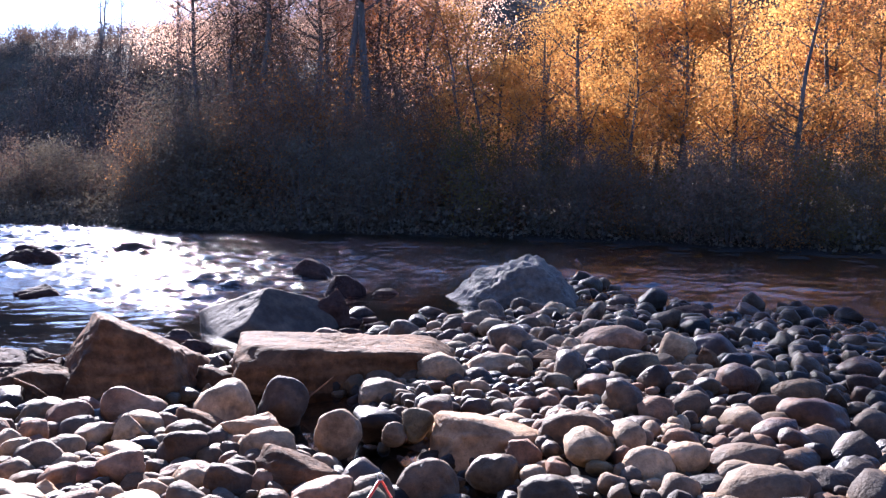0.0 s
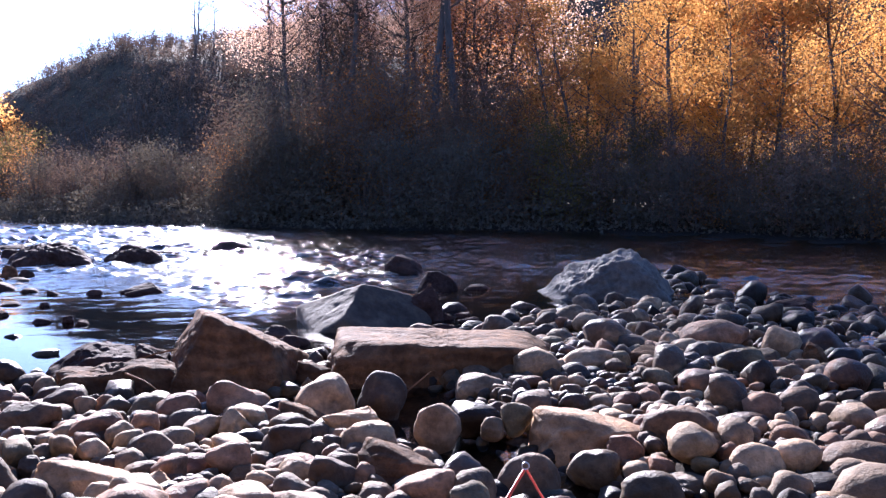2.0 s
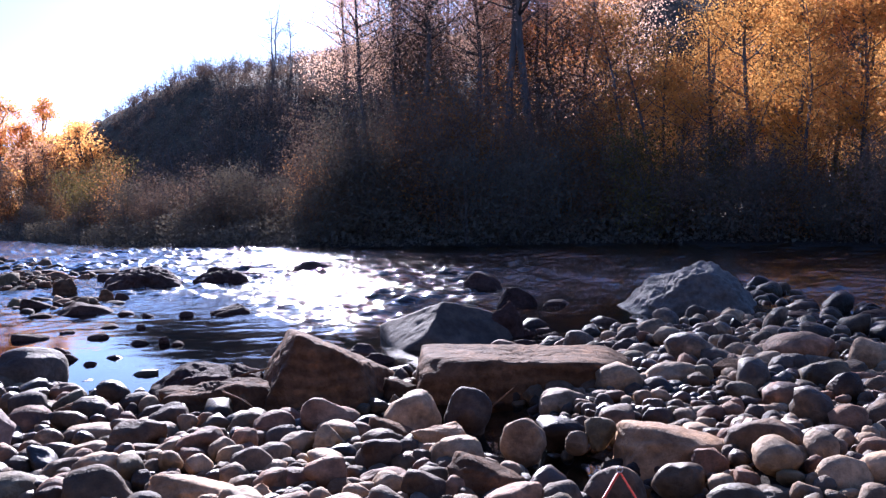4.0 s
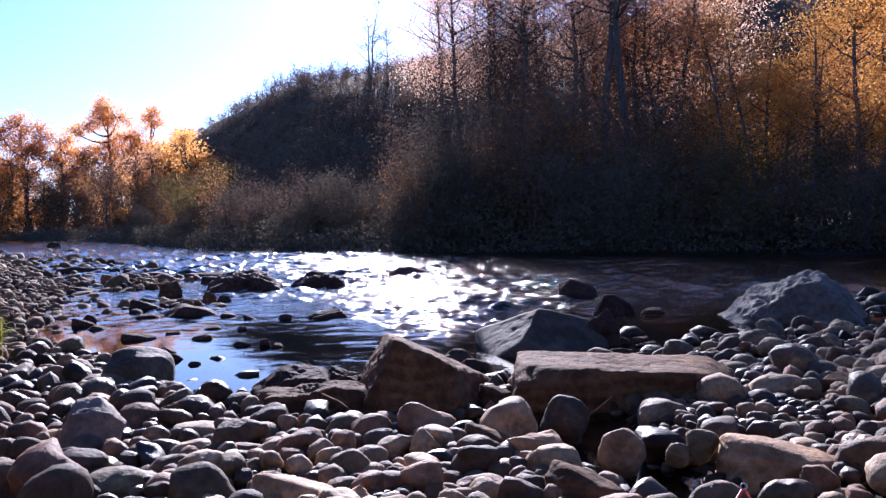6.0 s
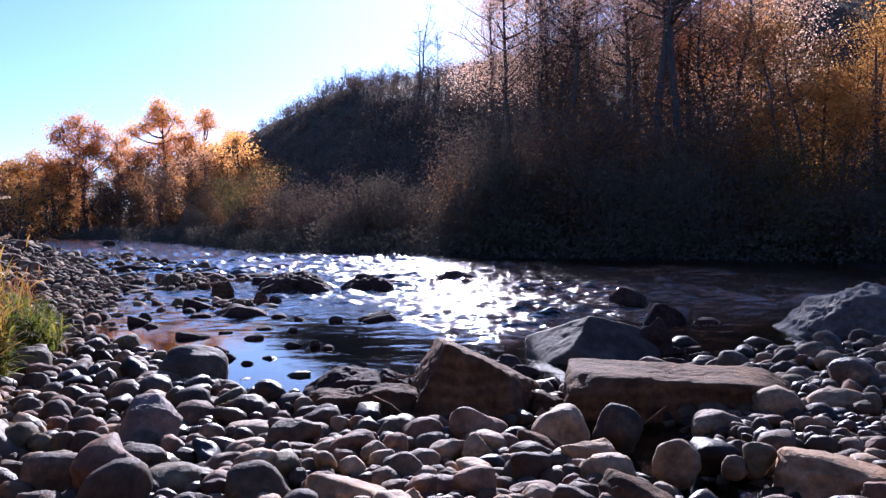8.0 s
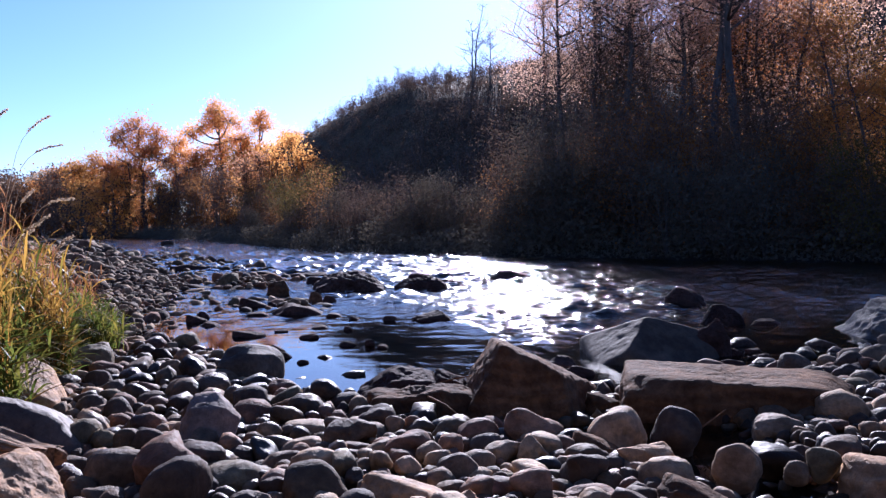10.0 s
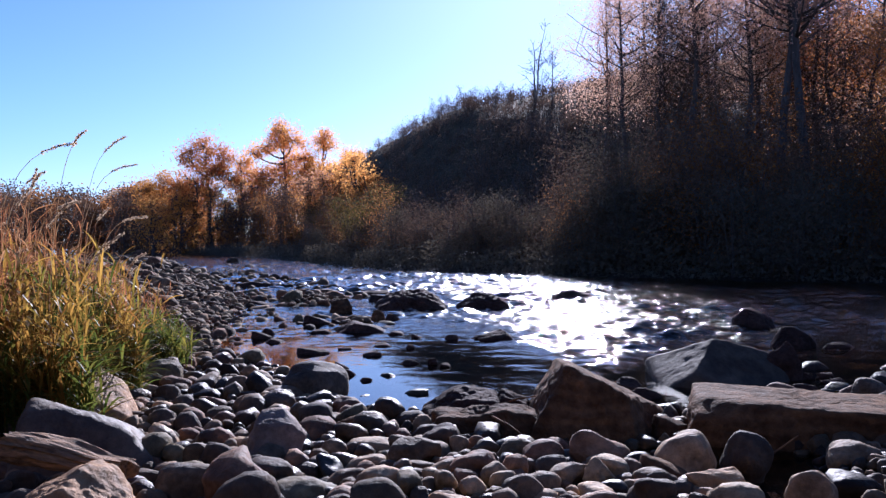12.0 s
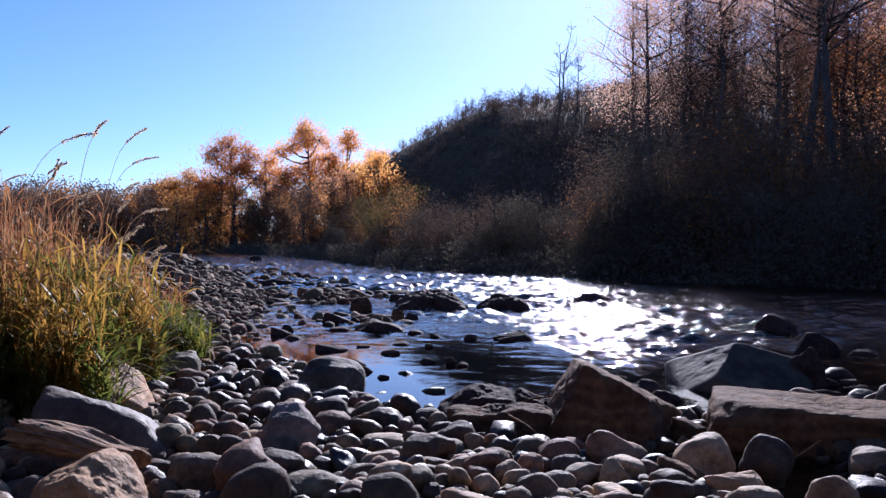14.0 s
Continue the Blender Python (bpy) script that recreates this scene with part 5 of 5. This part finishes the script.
# the bar goes on behind
for _ in range(2600):
    r, az = 0.4 + 4.4 * rng.uniform(0, 1) ** 0.7, rng.uniform(76, 322)
    x, y = -r * math.sin(radians(az)), r * math.cos(radians(az))
    a = rng.uniform(0.05, 0.1)
    if y + 0.25 * x > -2.6 and -0.77 * (x + 3.35) - 0.64 * (y - 2.75) < 0.75 and free_at(x, y, a, 0.9):
        put_in(x, y, a)
        cobbles.append((x, y, a))

# stones scattered in the shallows, and the long stony bar upstream
wet_ones = []


def in_pool(x, y):
    return -5.9 < x < -1.7 and shore(x) + 0.12 < y < 8.4 + 0.25 * (x + 4)


for _ in range(5200):
    s = rng.uniform(0, 1) ** 1.6
    x = -2.0 - 30 * s
    reach = 0.6 + 0.16 * abs(x)
    y = shore(x) + rng.normal(0.1 * reach, 0.55 * reach)
    a = rng.uniform(0.02, 0.075) * (1 + 0.12 * abs(x) * rng.uniform(0, 1) ** 3)
    if in_pool(x, y) and rng.uniform() > 0.03:
        continue
    if -0.77 * (x + 3.35) - 0.64 * (y - 2.75) < 0.6 and free_at(x, y, a, 0.9):
        put_in(x, y, a)
        wet_ones.append((x, y, a))
for _ in range(4600):
    az = rng.uniform(27, 50)
    lo, hi = np.interp(az, [27, 33, 40, 50], [9.5, 8.6, 9.0, 8.0]), np.interp(az, [27, 31, 35, 40, 45, 50], [10, 12.5, 17, 26, 40, 60])
    r = lo * (hi / lo) ** rng.uniform(0, 1)
    x, y = -r * math.sin(radians(az)), r * math.cos(radians(az))
    a = rng.uniform(0.035, 0.1) * (1 + rng.uniform(0, 1) ** 3) * (0.4 + 0.06 * r)
    shoal = noise.noise(Vector((x * 0.45, y * 0.45, 3.3))) + 0.3 * smooth(33, 42, az)
    if shoal > 0.02 and not in_pool(x, y) and free_at(x, y, a, 0.95) and -0.77 * (x + 3.35) - 0.64 * (y - 2.75) < 0.6:
        put_in(x, y, a)
        wet_ones.append((x, y, a))
for _ in range(2600):
    x = -7.0 - 45 * rng.uniform(0, 1) ** 1.5
    y = shore(x) + 0.2 + (0.35 + 0.13 * abs(x)) * rng.uniform(-1, 0.8)
    a = rng.uniform(0.03, 0.075) * (0.5 + 0.09 * abs(x)) * (1 + 0.8 * rng.uniform(0, 1) ** 4)
    if free_at(x, y, a, 0.9) and -0.77 * (x + 3.35) - 0.64 * (y - 2.75) < 0.6 + 0.5 * (abs(x) - 7):
        put_in(x, y, a)
        wet_ones.append((x, y, a))
for _ in range(8000):
    x = 1.0 + 6.0 * rng.uniform(0, 1) ** 1.6
    y = shore(x) + rng.uniform(-0.2, 5.0) * rng.uniform(0.2, 1)
    a = rng.uniform(0.03, 0.1) * rng.uniform(0.7, 1.25)
    if 2 < y < 9.5 and free_at(x, y, a, 0.86):
        put_in(x, y, a)
        wet_ones.append((x, y, a))
for _ in range(500):
    x = rng.uniform(-1.2, 7)
    y = shore(x) + abs(rng.normal(0.1, 0.8))
    a = rng.uniform(0.03, 0.12)
    if free_at(x, y, a, 0.85):
        put_in(x, y, a)
        wet_ones.append((x, y, a))


def matrix_of(x, y, a, sink):
    w, d = 2.15 * a * rng.uniform(0.95, 1.28), 2.15 * a * rng.uniform(0.75, 1.0)
    h = a * rng.uniform(1.2, 2.0)
    z = max(ground_at(x, y), -0.05) + h * (0.5 - sink)
    return pose(x, y, z, rng.normal(0, 17), rng.normal(0, 17), rng.uniform(0, 360)) @ Matrix.Diagonal((w, d, h, 1))


FORMS2 = [stone_form(2, rng, rng.uniform(0.74, 1.05), 0.19, 2, 0, 0.5) for _ in range(14)]
FORMSW = [stone_form(3, rng, 0.8, 0.32, 7, 0.08, 0.85) for _ in range(14)]
FORMS1 = [stone_form(1, rng, 1.0, 0.2, 1, 0, 0.4) for _ in range(14)]
FORMSW2 = [stone_form(2, rng, 0.8, 0.32, 6, 0.06, 0.8) for _ in range(14)]
FORMS3 = [stone_form(3, rng, 0.8, 0.3, 8, 0.09, 0.88) if k % 4 == 3 else stone_form(3, rng, rng.uniform(0.74, 1.05), 0.19, rng.integers(0, 4), 0, 0.45) for k in range(14)]


def joined_stones(name, places, sink, material, label, rugged=False):
    verts, faces, o = [], [], 0
    for x, y, a in places:
        fine = a * 9 / (math.hypot(x, y) + 1) > 0.25 and y > 0.3 * abs(x)
        form, tri = (FORMSW if rugged else FORMS3, ICO[3][1]) if fine else (FORMSW2 if rugged else FORMS2, ICO[2][1])
        if a < 0.02 and not rugged:
            form, tri = FORMS1, ICO[1][1]
        m = np.array(matrix_of(x, y, a, sink(x, y)))
        v = form[rng.integers(14)]
        verts.append(v @ m[:3, :3].T + m[:3, 3])
        faces.append(tri + o)
        o += len(v)
    me = mesh_from(name, np.concatenate(verts).tolist(), np.concatenate(faces).tolist())
    me.materials.append(material)
    ob = new(name, me)
    ob.parent = ground
    return tagged(ob, label, kind="stuff")


near_first = sorted(cobbles, key=lambda c: math.hypot(c[0] + 0.8, c[1] - 2.2) - 9 * (c[2] > 0.045))
single, rest_ = near_first[:300], near_first[300:]
for x, y, a in single:
    low = ground_at(x, y) + rng.normal(0, 0.006)
    ob = new("cobble", (PIECE_WET if low < 0.008 else PIECE_DAMP if low < 0.016 or x > 1.0 else PIECE)[rng.integers(len(PIECE))])
    ob.parent = ground
    ob.matrix_basis = matrix_of(x, y, a, rng.uniform(0.02, 0.28))
is_wet = [ground_at(x, y) < 0.012 or x < -4.9 or (a < 0.026 and rng.uniform() < 0.5) for x, y, a in rest_]
damp = [c for c, wet in zip(rest_, is_wet) if wet]
dry = [c for c, wet in zip(rest_, is_wet) if not wet]
pebbles = []
for _ in range(6000):
    r, az = rng.uniform(9.5, 26), rng.uniform(33, 50)
    x, y = along(az, r)
    a = rng.uniform(0.02, 0.06) * (0.6 + 0.05 * r)
    if float(gravel_bar(x, y)) > 0.0 and free_at(x, y, a, 0.75):
        put_in(x, y, a)
        pebbles.append((x, y, a))
far_ones = [c for c in damp + wet_ones if c[0] < -4.9] + pebbles
near_ones = [c for c in damp + wet_ones if c[0] >= -4.9]
joined_stones("cobble_bed", dry, lambda x, y: rng.uniform(0.02, 0.28), STONE_BED, "packed smooth grey-brown cobbles of the bar")
joined_stones("wet_cobbles", near_ones, lambda x, y: rng.uniform(0.15, 0.45) if x > 1 else rng.uniform(0.3, 0.6) if y > 5 else 0.1, WET_BED, "dark wet stones in the shallows", True)
joined_stones("shoal_stones", far_ones, lambda x, y: rng.uniform(0.3, 0.62), BAR_BED, "dull brown rugged stones of the upstream shoals", True)
